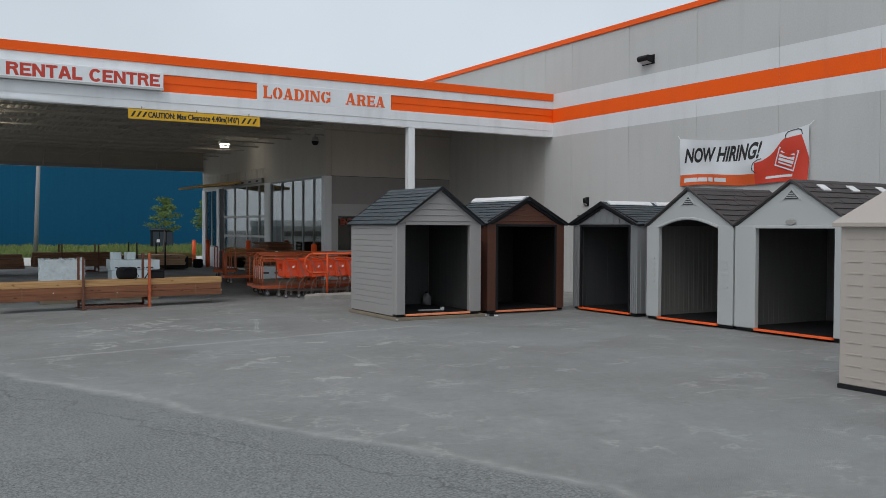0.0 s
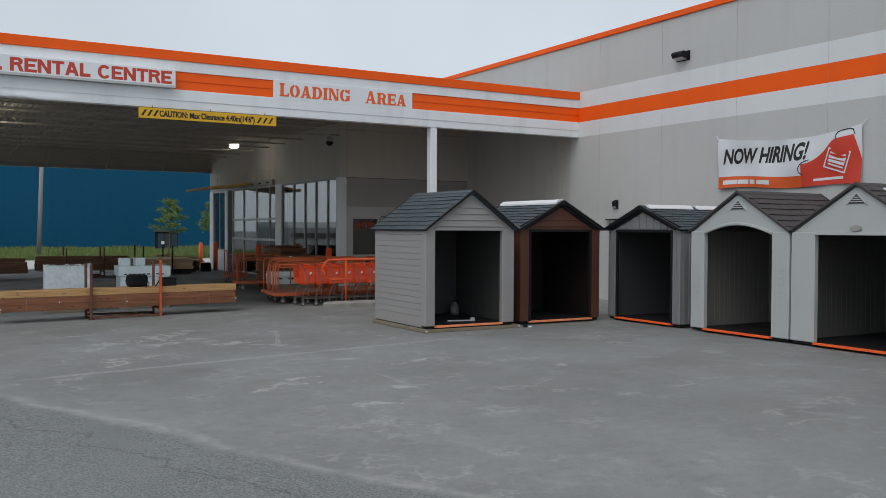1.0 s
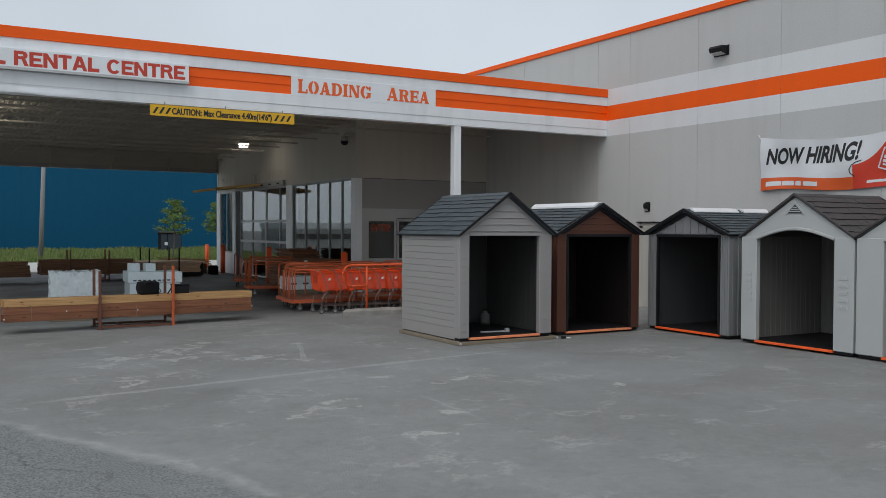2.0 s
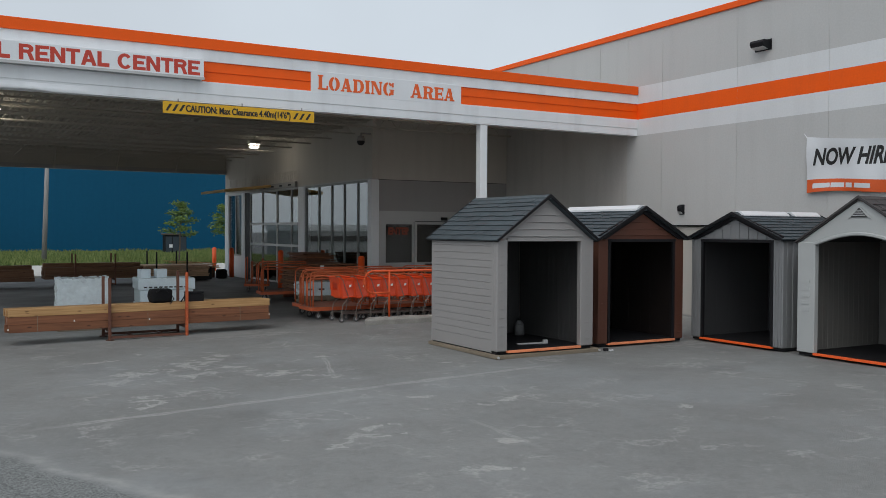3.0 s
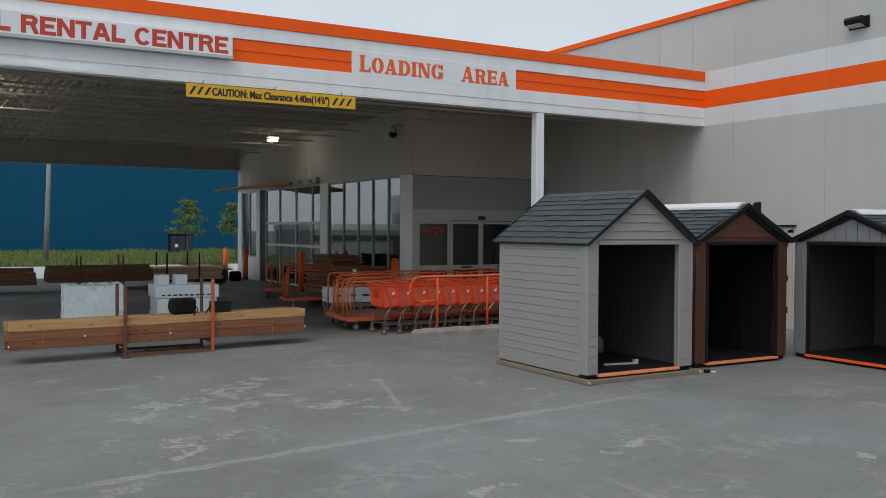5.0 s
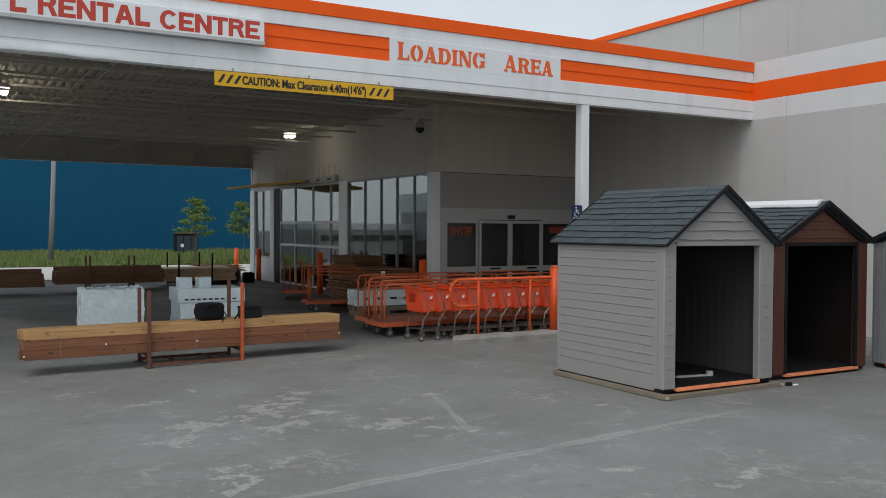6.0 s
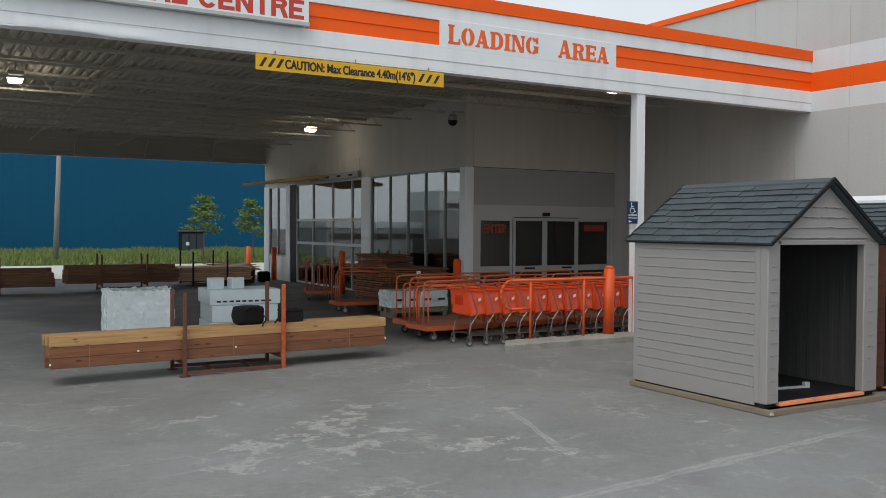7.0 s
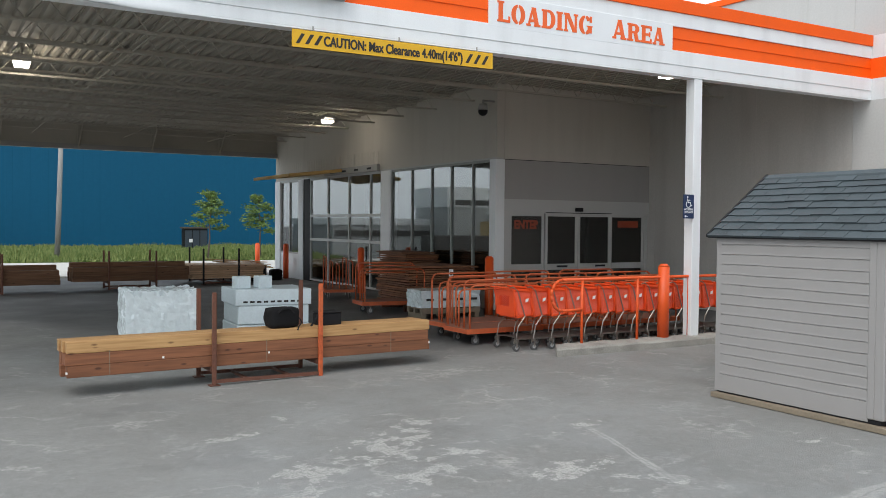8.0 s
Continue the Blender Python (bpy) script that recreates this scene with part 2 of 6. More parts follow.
# ---- the yard ----
def ground_material():
    m, n, l, b = nodes_of("yard_asphalt")
    co = n.new("ShaderNodeNewGeometry")
    sep = n.new("ShaderNodeSeparateXYZ")
    l.new(co.outputs["Position"], sep.inputs[0])

    def noise_tex(scale, detail=6, vec=None, rough=0.55):
        q = n.new("ShaderNodeTexNoise")
        q.inputs["Scale"].default_value, q.inputs["Detail"].default_value, q.inputs["Roughness"].default_value = scale, detail, rough
        l.new(vec or co.outputs["Position"], q.inputs["Vector"])
        return q.outputs[0]

    def ramp(v, a, c, lo=0.0, hi=1.0):
        q = n.new("ShaderNodeMapRange")
        for k, w in (("From Min", a), ("From Max", c), ("To Min", lo), ("To Max", hi)):
            q.inputs[k].default_value = w
        l.new(v, q.inputs["Value"])
        return q.outputs[0]

    def math_node(op, a, c):
        q = n.new("ShaderNodeMath")
        q.operation = op
        for i, w in enumerate((a, c)):
            if isinstance(w, (int, float)):
                q.inputs[i].default_value = w
            else:
                l.new(w, q.inputs[i])
        return q.outputs[0]

    def blend(f, a, c):
        q = n.new("ShaderNodeMix")
        q.data_type = "RGBA"
        l.new(f, q.inputs["Factor"])
        for k, w in (("A", a), ("B", c)):
            if isinstance(w, tuple):
                q.inputs[k].default_value = (*w, 1)
            else:
                l.new(w, q.inputs[k])
        return q.outputs["Result"]

    # the worn concrete apron in front of the store
    apron = blend(ramp(noise_tex(0.22, 6), 0.35, 0.65), (0.186, 0.188, 0.18), (0.262, 0.264, 0.254))
    apron = blend(ramp(noise_tex(1.6, 7, None, 0.65), 0.4, 0.68, 0, 0.55), apron, (0.195, 0.193, 0.184))
    apron = blend(ramp(noise_tex(75, 4, None, 0.75), 0.48, 0.72, 0, 0.75), apron, (0.15, 0.149, 0.144))
    apron = blend(ramp(noise_tex(110, 3, None, 0.7), 0.54, 0.72, 0, 0.5), apron, (0.38, 0.378, 0.365))
    # pale speckled scabs where the skin has come off, ragged in outline
    warp = n.new("ShaderNodeTexNoise")
    warp.inputs["Scale"].default_value, warp.inputs["Detail"].default_value = 1.3, 5
    l.new(co.outputs["Position"], warp.inputs["Vector"])
    sway = n.new("ShaderNodeVectorMath")
    sway.operation = "MULTIPLY_ADD"
    l.new(warp.outputs["Color"], sway.inputs[0])
    sway.inputs[1].default_value = (1.1, 1.1, 0)
    l.new(co.outputs["Position"], sway.inputs[2])
    ragged = noise_tex(3.2, 9, None, 0.68)
    fine_rag = noise_tex(11, 6, None, 0.7)
    worn = None
    for wx, wy, rx, ry, turn in ((-13.4, -2.0, 0.34, 0.4, 40), (-14.0, -2.5, 0.5, 0.16, 20), (-12.75, -3.6, 0.75, 0.3, 25), (-12.5, -4.25, 0.55, 0.26, -35), (-13.1, -4.75, 0.7, 0.25, 20),
                                 (-13.75, -4.2, 0.6, 0.22, 5), (-14.1, -4.75, 0.5, 0.3, 30), (-10.62, -4.05, 0.34, 0.2, 20), (-11.3, -5.9, 0.5, 0.3, -40), (-11.8, -5.2, 0.6, 0.16, 10), (-12.0, -3.1, 0.3, 0.16, 0),
                                 (-14.1, -6.5, 0.6, 0.3, 50), (-13.4, -6.3, 0.4, 0.2, 20), (-10.15, -8.7, 0.45, 0.24, 20), (-10.9, -8.0, 0.28, 0.16, 0), (-9.3, -5.6, 0.26, 0.14, 10), (-12.4, -9.6, 0.6, 0.2, 25),
                                 (-12.0, -11.4, 0.3, 0.2, 0), (-11.2, -10.6, 0.2, 0.16, 0), (-8.6, -10.4, 0.3, 0.16, 30)):
        spot = n.new("ShaderNodeMapping")
        spot.vector_type = "TEXTURE"
        spot.inputs["Location"].default_value = (wx + 0.55, wy + 0.55, 0)
        spot.inputs["Rotation"].default_value = (0, 0, radians(turn))
        spot.inputs["Scale"].default_value = (rx * 0.95, ry * 0.95, 1000)
        l.new(sway.outputs[0], spot.inputs["Vector"])
        span = n.new("ShaderNodeVectorMath")
        span.operation = "LENGTH"
        l.new(spot.outputs[0], span.inputs[0])
        near = ramp(span.outputs["Value"], 0.0, 1.9, 1.0, 0.0)
        worn = near if worn is None else math_node("MAXIMUM", worn, near)
    web = ramp(math_node("ABSOLUTE", math_node("SUBTRACT", noise_tex(1.5, 8, None, 0.62), 0.5), 0), 0.0, 0.08, 0.78, 0.0)
    skin = math_node("MULTIPLY", worn, math_node("ADD", 0.47, web))
    skin = math_node("ADD", math_node("ADD", skin, math_node("MULTIPLY", math_node("SUBTRACT", ragged, 0.5), 1.5)), math_node("MULTIPLY", math_node("SUBTRACT", fine_rag, 0.5), 0.8))
    scab = ramp(skin, 0.59, 0.68)
    scab_halo = ramp(skin, 0.4, 0.7, 0, 0.16)
    # stray small scrapes elsewhere
    stray = math_node("MULTIPLY", ramp(noise_tex(2.3, 10, None, 0.68), 0.615, 0.655), ramp(noise_tex(0.45, 2), 0.42, 0.56, 0, 0.55))
    speck = ramp(noise_tex(42, 3, None, 0.8), 0.4, 0.56, 0.12, 1.0)
    patch = math_node("MULTIPLY", math_node("MAXIMUM", scab, stray), speck)
    apron = blend(scab_halo, apron, (0.36, 0.355, 0.34))
    apron = blend(math_node("MULTIPLY", patch, 0.78), apron, (0.5, 0.49, 0.465))
    # slab joints, chipped pale along their edges: a*x + b*y + c, run along x or y
    for ca, cb, cc, along, a0, a1, wide in ((-0.0735, 1.0, 6.24, "X", -15.6, -7.6, 0.06), (1.0, -0.33, 9.3, "Y", -6.4, -3.7, 0.04), (1.0, -0.05, 10.6, "Y", -11.2, -9.2, 0.02), (-0.1, 1.0, 3.3, "X", -15.0, -13.2, 0.02)):
        span = math_node("MULTIPLY", ramp(sep.outputs[along], a0, a0 + 0.9), ramp(sep.outputs[along], a1 - 0.9, a1, 1, 0))
        off = math_node("ADD", math_node("ADD", math_node("MULTIPLY", sep.outputs["X"], ca), math_node("MULTIPLY", sep.outputs["Y"], cb)), cc)
        off = math_node("ABSOLUTE", math_node("ADD", off, math_node("MULTIPLY", math_node("SUBTRACT", noise_tex(2.5, 6), 0.5), 0.12)), 0)
        chip = ramp(math_node("SUBTRACT", off, math_node("MULTIPLY", ramp(noise_tex(1.7, 6), 0.35, 0.75, 0.3, 1.0), wide * 1.6)), 0.0, 0.02, 1, 0)
        chip = math_node("MULTIPLY", math_node("MULTIPLY", chip, span), ramp(noise_tex(30, 3, None, 0.8), 0.35, 0.55, 0.25, 0.9))
        apron = blend(math_node("MULTIPLY", chip, 0.6), apron, (0.48, 0.47, 0.45))
        hair = math_node("MULTIPLY", span, ramp(off, 0.0, 0.012, 0.55, 0))
        apron = blend(hair, apron, (0.12, 0.12, 0.12))
    # thin ragged veins between the scabs, and a fine mottle all over
    thread = ramp(math_node("ABSOLUTE", math_node("SUBTRACT", noise_tex(0.62, 10, None, 0.63), 0.5), 0), 0.003, 0.017, 1, 0)
    thread = math_node("MULTIPLY", math_node("MULTIPLY", thread, ramp(noise_tex(1.1, 4), 0.46, 0.6)), ramp(noise_tex(26, 4, None, 0.75), 0.36, 0.58, 0.15, 0.6))
    apron = blend(thread, apron, (0.44, 0.43, 0.41))
    apron = blend(ramp(noise_tex(8, 9, None, 0.78), 0.5, 0.68, 0, 0.5), apron, (0.16, 0.16, 0.155))
    apron = blend(ramp(noise_tex(14, 8, None, 0.78), 0.53, 0.7, 0, 0.45), apron, (0.35, 0.348, 0.335))
    # bluish washed areas and dull stains
    apron = blend(ramp(noise_tex(0.35, 7, sway.outputs[0], 0.6), 0.48, 0.66, 0, 0.4), apron, (0.29, 0.305, 0.31))
    apron = blend(ramp(noise_tex(4.5, 8, None, 0.7), 0.52, 0.72, 0, 0.3), apron, (0.165, 0.163, 0.158))
    # faint dark oil
    oil = ramp(noise_tex(0.8, 4), 0.6, 0.75, 0, 0.45)
    apron = blend(oil, apron, (0.15, 0.15, 0.15))
    # the coarser road asphalt beyond the seam
    stone = n.new("ShaderNodeTexVoronoi")
    stone.inputs["Scale"].default_value = 55
    l.new(co.outputs["Position"], stone.inputs["Vector"])
    road = blend(ramp(noise_tex(48, 5, None, 0.75), 0.36, 0.64), (0.055, 0.06, 0.058), (0.31, 0.32, 0.31))
    road = blend(ramp(stone.outputs["Color"], 0.2, 0.9, 0, 0.35), road, (0.195, 0.202, 0.197))
    road = blend(ramp(noise_tex(0.6, 5), 0.45, 0.7, 0, 0.3), road, (0.24, 0.25, 0.243))
    edge = math_node("ADD", sep.outputs["X"], math_node("MULTIPLY", sep.outputs["Y"], 0.425))
    edge = math_node("ADD", edge, math_node("MULTIPLY", math_node("SUBTRACT", noise_tex(0.5, 3), 0.5), 0.9))
    edge = math_node("ADD", edge, math_node("MULTIPLY", math_node("SUBTRACT", noise_tex(3, 5), 0.5), 0.28))
    # darker asphalt under the canopy, with the canopy's shade mixed into its colour
    shaded_tar = blend(ramp(noise_tex(0.5, 5), 0.35, 0.65), (0.09, 0.09, 0.092), (0.14, 0.14, 0.138))
    shaded_tar = blend(ramp(noise_tex(60, 4), 0.4, 0.65, 0, 0.5), shaded_tar, (0.085, 0.085, 0.088))
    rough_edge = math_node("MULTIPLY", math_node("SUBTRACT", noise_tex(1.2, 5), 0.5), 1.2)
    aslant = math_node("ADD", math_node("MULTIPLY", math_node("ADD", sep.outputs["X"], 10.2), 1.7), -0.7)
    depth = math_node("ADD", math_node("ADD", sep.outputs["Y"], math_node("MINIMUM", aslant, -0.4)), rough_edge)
    apron = blend(ramp(depth, 0.0, 1.8, 0, 0.88), apron, shaded_tar)
    is_apron = ramp(edge, -19.46, -19.36)
    # a crack that follows the seam inside the road
    crack = math_node("ABSOLUTE", math_node("ADD", math_node("ADD", edge, 20.0), math_node("MULTIPLY", math_node("SUBTRACT", noise_tex(1.1, 6), 0.5), 0.9)), 0)
    road = blend(math_node("SUBTRACT", 0.5, ramp(crack, 0.0, 0.025, 0, 0.5)), road, (0.04, 0.04, 0.04))
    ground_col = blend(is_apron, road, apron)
    # pale lip along the seam
    lip = math_node("SUBTRACT", 1.0, ramp(math_node("ABSOLUTE", math_node("ADD", edge, 19.28), 0), 0.0, 0.12))
    lip = math_node("MULTIPLY", lip, ramp(noise_tex(5, 5), 0.35, 0.6, 0.1, 0.75))
    ground_col = blend(lip, ground_col, (0.36, 0.355, 0.34))
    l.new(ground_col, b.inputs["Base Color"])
    l.new(ramp(noise_tex(0.7, 5), 0.3, 0.7, 0.55, 0.85), b.inputs["Roughness"])
    b.inputs["Specular IOR Level"].default_value = 0.35
    bp = n.new("ShaderNodeBump")
    bp.inputs["Strength"].default_value, bp.inputs["Distance"].default_value = 0.6, 0.012
    hgt = math_node("ADD", noise_tex(60, 4, None, 0.7), math_node("MULTIPLY", patch, -0.4))
    l.new(hgt, bp.inputs["Height"])
    l.new(bp.outputs[0], b.inputs["Normal"])
    return m


bm = bmesh.new()
xs, ys = [-600, -60, -20, -14, -8, 0, 60, 600], [-600, -60, -20, 0, 25, 60, 600]
grid = [[bm.verts.new((x, y, 0.015 * (min(-8, max(-20, x)) + 8))) for x in xs] for y in ys]
for j in range(len(ys) - 1):
    for i in range(len(xs) - 1):
        bm.faces.new((grid[j][i], grid[j][i + 1], grid[j + 1][i + 1], grid[j + 1][i]))
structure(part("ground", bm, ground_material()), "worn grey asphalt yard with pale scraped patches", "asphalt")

# ---- the store's long wall ----
WALL_TOP = 7.51


def wall_panels(name, x, y0, y1, seams, thick, levels=None, coping=True):
    """One stretch of tilt-up wall: painted bands, panels with open joints between them."""
    wall = thing(name, pose(0, 0, 0), "pale grey concrete store wall with white and orange bands", "wall")
    wall["kind"] = "structure"
    cuts = [y0] + sorted(q for q in seams if y0 < q < y1) + [y1]
    levels = levels or [(-0.3, 4.66, "wall"), (4.66, 5.09, "white_band"), (5.09, 5.50, "orange_band"), (5.50, 5.96, "white_band"), (5.96, 7.36, "wall")]
    for a, b in zip(cuts, cuts[1:]):
        for z0, z1, mat in levels:
            block("panel", (x, a + 0.004, z0, x + thick, b - 0.004, z1), M[mat], wall)
    block("joint_backing", (x + 0.008, y0, levels[0][0], x + thick - 0.01, y1, levels[-1][1] - 0.02), M["wall"], wall)
    if coping:
        block("coping", (x - 0.05, y0, 7.36, x + thick + 0.05, y1, WALL_TOP), M["orange_metal"], wall, "orange metal roof coping", 0.008)
    return wall


SEAMS = [-0.92 - 2.46 * k for k in range(0, 12)]
wall_panels("wall_east", 0.0, -31.0, 0.4, SEAMS, 0.3)
# under the canopy the wall runs slightly askew to meet the vestibule
under = thing("wall_under_canopy", pose(0, 0, 0), "plain concrete wall under the canopy, grey paint warmed for bounced light", "wall")
under["kind"] = "structure"
for (xa, ya), (xb, yb) in (((0.0, 0.404), (0.14, 3.0)), ((0.14, 3.004), (0.33, 6.5)), ((0.33, 6.504), (0.36, 12.0)), ((0.36, 12.004), (0.36, 18.0)), ((0.36, 18.004), (0.36, 30.0))):
    bm = bmesh.new()
    lo = [bm.verts.new((x, y, -0.3)) for x, y in ((xa, ya), (xb, yb), (0.66, yb), (0.66, ya))]
    hi = [bm.verts.new((v.co.x, v.co.y, 5.6)) for v in lo]
    for i in range(4):
        bm.faces.new((lo[i], lo[(i + 1) % 4], hi[(i + 1) % 4], hi[i]))
    bm.faces.new(lo)
    bm.faces.new(hi)
    part("panel", bm, M["wall_under"], under)
wall_panels("wall_over_canopy", 0.0, 0.4, 30.0, [1.54, 4.0, 6.46, 8.9, 14.0, 20.0], 0.3, [(5.6, 5.96, "white_band"), (5.96, 7.36, "wall")])
bm = bmesh.new()
box(bm, 0.6, -31, 7.0, 60, 30, 7.15)
structure(part("store_roof", bm, M["grey_metal"]), "flat store roof behind the parapet", "roof")
bm = bmesh.new()
box(bm, 0.3, -31, -0.3, 60, -30.7, 7.2)
box(bm, 0.66, 29.7, -0.3, 60, 30, 7.2)
box(bm, 59.7, -30.7, -0.3, 60, 29.7, 7.2)
structure(part("wall_store_rear", bm, M["wall"]), "plain grey store end walls", "wall")


def simple_wedge(name, m, w, d, h, label, category, mat):
    lamp = thing(name, m, label, category)
    bm = bmesh.new()
    prism(bm, [(0, h / 2), (-d * 0.8, h / 2), (-d, h * 0.2), (-d * 0.85, -h * 0.25), (0, -h / 2)], -w / 2, w / 2)
    part("housing", bm, mat, lamp, bevel=0.012)
    bm = bmesh.new()
    box(bm, -0.02, -w * 0.6, -h * 0.6, 0.0, w * 0.6, h * 0.6)
    part("back_plate", bm, mat, lamp)
    bm = bmesh.new()
    prism(bm, [(-d * 0.8, -h * 0.24), (-d * 0.8, -h * 0.3), (-0.05, -h * 0.52), (-0.05, -h * 0.47)], -w * 0.42, w * 0.42)
    part("lens", bm, M["frame_alu"], lamp, "ribbed glass lens")
    return lamp


simple_wedge("wall_light", pose(0, -4.13, 6.33), 0.38, 0.26, 0.2, "dark bronze wedge-shaped floodlight high on the store wall", "wall light", M["black"])
simple_wedge("door_light", pose(0, -1.66, 2.66), 0.14, 0.12, 0.21, "small dark bronze door light on the store wall", "wall light", M["black"])

# service door behind the sheds
door = thing("door_service", pose(0, -2.0, 0.0), "pale grey steel service door with dark hinges", "door")
door["kind"] = "structure"
M["door_paint"] = surface("door_paint", (0.48, 0.46, 0.42), 0.5, vary=0.05, bump=0.03)
block("door_frame", (-0.03, -0.62, 0.0, -0.004, -0.5, 2.16), M["door_paint"], door)
block("door_frame", (-0.03, 0.5, 0.0, -0.004, 0.62, 2.16), M["door_paint"], door)
block("door_frame", (-0.03, -0.62, 2.1, -0.004, 0.62, 2.22), M["door_paint"], door)
block("leaf", (-0.022, -0.5, 0.03, -0.004, 0.5, 2.1), M["door_paint"], door)
for hz in (0.35, 1.05, 1.8):
    block("hinge", (-0.05, -0.515, hz, -0.02, -0.485, hz + 0.12), M["black"], door)
block("drip_cap", (-0.09, -0.7, 2.24, -0.004, 0.7, 2.27), M["black"], door)

# ---- canopy ----
CX0, CX1, CY1 = -19.0, 0.0, 22.3
canopy = thing("canopy", pose(0, 0, 0), "flat steel canopy with white and orange metal fascia", "canopy")
canopy["kind"] = "structure"


def fascia_run(y, face):
    """White lapped metal cladding with an orange stripe; face -1 looks to the yard."""
    t = 0.10
    a, b = (y, y + t) if face < 0 else (y - t, y)
    for z0, z1, mat, proud in ((4.68, 4.84, "white_metal", 0), (4.84, 5.09, "white_metal", 0.012), (5.50, 5.74, "white_metal", 0.0), (5.74, 5.96, "orange_metal", 0.03)):
        block("fascia_board", (CX0, a + face * proud if face < 0 else a, z0, CX1 - 0.004, b if face < 0 else b + proud, z1), M[mat], canopy, "", 0.004)
    return a, b


fascia_run(0.0, -1)
# recessed orange stripe of two lapped boards
for xa, xb in ((-11.62, -9.28), (-5.52, -0.004), (CX0, -18.0)):
    prof = [(0.1, 5.09), (0.006, 5.09), (0.024, 5.295), (0.008, 5.295), (0.026, 5.50), (0.1, 5.50)]
    bm = bmesh.new()
    prism(bm, prof, xa, xb, "x")
    part("orange_stripe", bm, M["orange_metal"], canopy, "orange lapped metal stripe")
block("fascia_board", (-18.0, 0.02, 5.09, -11.62, 0.1, 5.50), M["white_metal"], canopy)
# back of the front fascia, soffit edge, roof
block("soffit_angle", (CX0, 0.0, 4.655, CX1 - 0.004, 0.22, 4.679), M["white_metal"], canopy)
block("front_beam", (CX0, 0.11, 4.7, CX1 - 0.004, 0.26, 5.36), M["grey_metal"], canopy)
bm = bmesh.new()
box(bm, CX0, 0.1, 5.62, CX1 - 0.004, CY1, 5.9)
part("roof_slab", bm, M["grey_metal"], canopy)

# fluted deck, flutes running back from the fascia
bm = bmesh.new()
pitch = 0.2
rows = []
x = CX0
while x < -0.2:
    rows += [(x, 5.55), (x + 0.085, 5.55), (x + 0.105, 5.48), (x + 0.18, 5.48)]
    x += pitch
rows.append((x, 5.55))
va = [bm.verts.new((u, 0.26, w)) for u, w in rows]
vb = [bm.verts.new((u, CY1 - 0.1, w)) for u, w in rows]
for i in range(len(rows) - 1):
    bm.faces.new((va[i], va[i + 1], vb[i + 1], vb[i]))
structure(part("ceiling", bm, M["deck"]), "dim beige fluted steel roof deck", "ceiling")

# open-web joists across the canopy
def joist(x0, x1, top, depth):
    j = thing("roof_joist", pose(0, 0, 0), "beige open-web steel roof joist", "joist", "canopy joists")
    j["kind"] = "structure"
    bm = bmesh.new()
    for dy in (-0.045, 0.01):
        box(bm, x0, dy, top - 0.05, x1, dy + 0.035, top)
    part("top_chord", bm, M["deck"], j)
    bm = bmesh.new()
    for dy in (-0.045, 0.01):
        box(bm, x0 + 0.4, dy, top - depth, x1 - 0.4, dy + 0.035, top - depth + 0.04)
    part("bottom_chord", bm, M["deck"], j)
    bm = bmesh.new()
    k = int((x1 - x0 - 0.8) / 0.6)
    for i in range(k):
        a = x0 + 0.4 + i * 0.6
        rod(bm, (a, 0, top - depth + 0.02), (a + 0.3, 0, top - 0.03), 0.01, 5)
        rod(bm, (a + 0.3, 0, top - 0.03), (a + 0.6, 0, top - depth + 0.02), 0.01, 5)
    part("web", bm, M["deck"], j)
    return j


J_Y = [1.6 + 1.85 * k for k in range(11)]
long_j = joist(CX0 + 0.3, -0.1, 5.478, 0.42)
long_j.matrix_basis = pose(0, J_Y[0], 0)
for y in J_Y[1:3]:
    copy_thing(long_j, pose(0, y, 0))
short_j = joist(CX0 + 0.3, -4.62, 5.478, 0.42)
short_j.matrix_basis = pose(0, J_Y[3], 0)
for y in J_Y[4:]:
    copy_thing(short_j, pose(0, y, 0))
# rear edge beam, its bracing and girts
rear = thing("rear_beam", pose(0, 0, 0), "grey steel edge beam along the rear of the canopy", "beam")
rear["kind"] = "structure"
block("edge_beam", (CX0, CY1 - 0.15, 4.6, -4.6, CY1, 4.78), M["grey_metal"], rear)
block("cladding", (CX0, CY1 - 0.06, 4.78, -4.6, CY1, 5.62), M["deck"], rear)
for xb in [-6.9 - 2.5 * k for k in range(5)]:
    bm = bmesh.new()
    rod(bm, (xb, CY1 - 0.12, 4.7), (xb + 0.05, CY1 - 0.75, 5.46), 0.03, 6)
    box(bm, xb - 0.04, CY1 - 0.16, 4.62, xb + 0.04, CY1 - 0.08, 5.46)
    part("brace", bm, M["deck"], rear)
block("side_cladding", (CX0, 0.1, 4.68, CX0 + 0.1, CY1, 5.9), M["white_metal"], canopy)

# bridging lines between the joists
for xb in (-7.4, -10.4, -13.4, -16.4):
    br = thing("joist_bridging", pose(xb, 0, 0), "thin steel bridging between the roof joists", "bridging", "joist bridging")
    br["kind"] = "structure"
    for zz in (5.09, 5.41):
        bm = bmesh.new()
        rod(bm, (0, 0.3, zz), (0, 22.1, zz), 0.014, 6)
        part("line", bm, M["deck"], br)
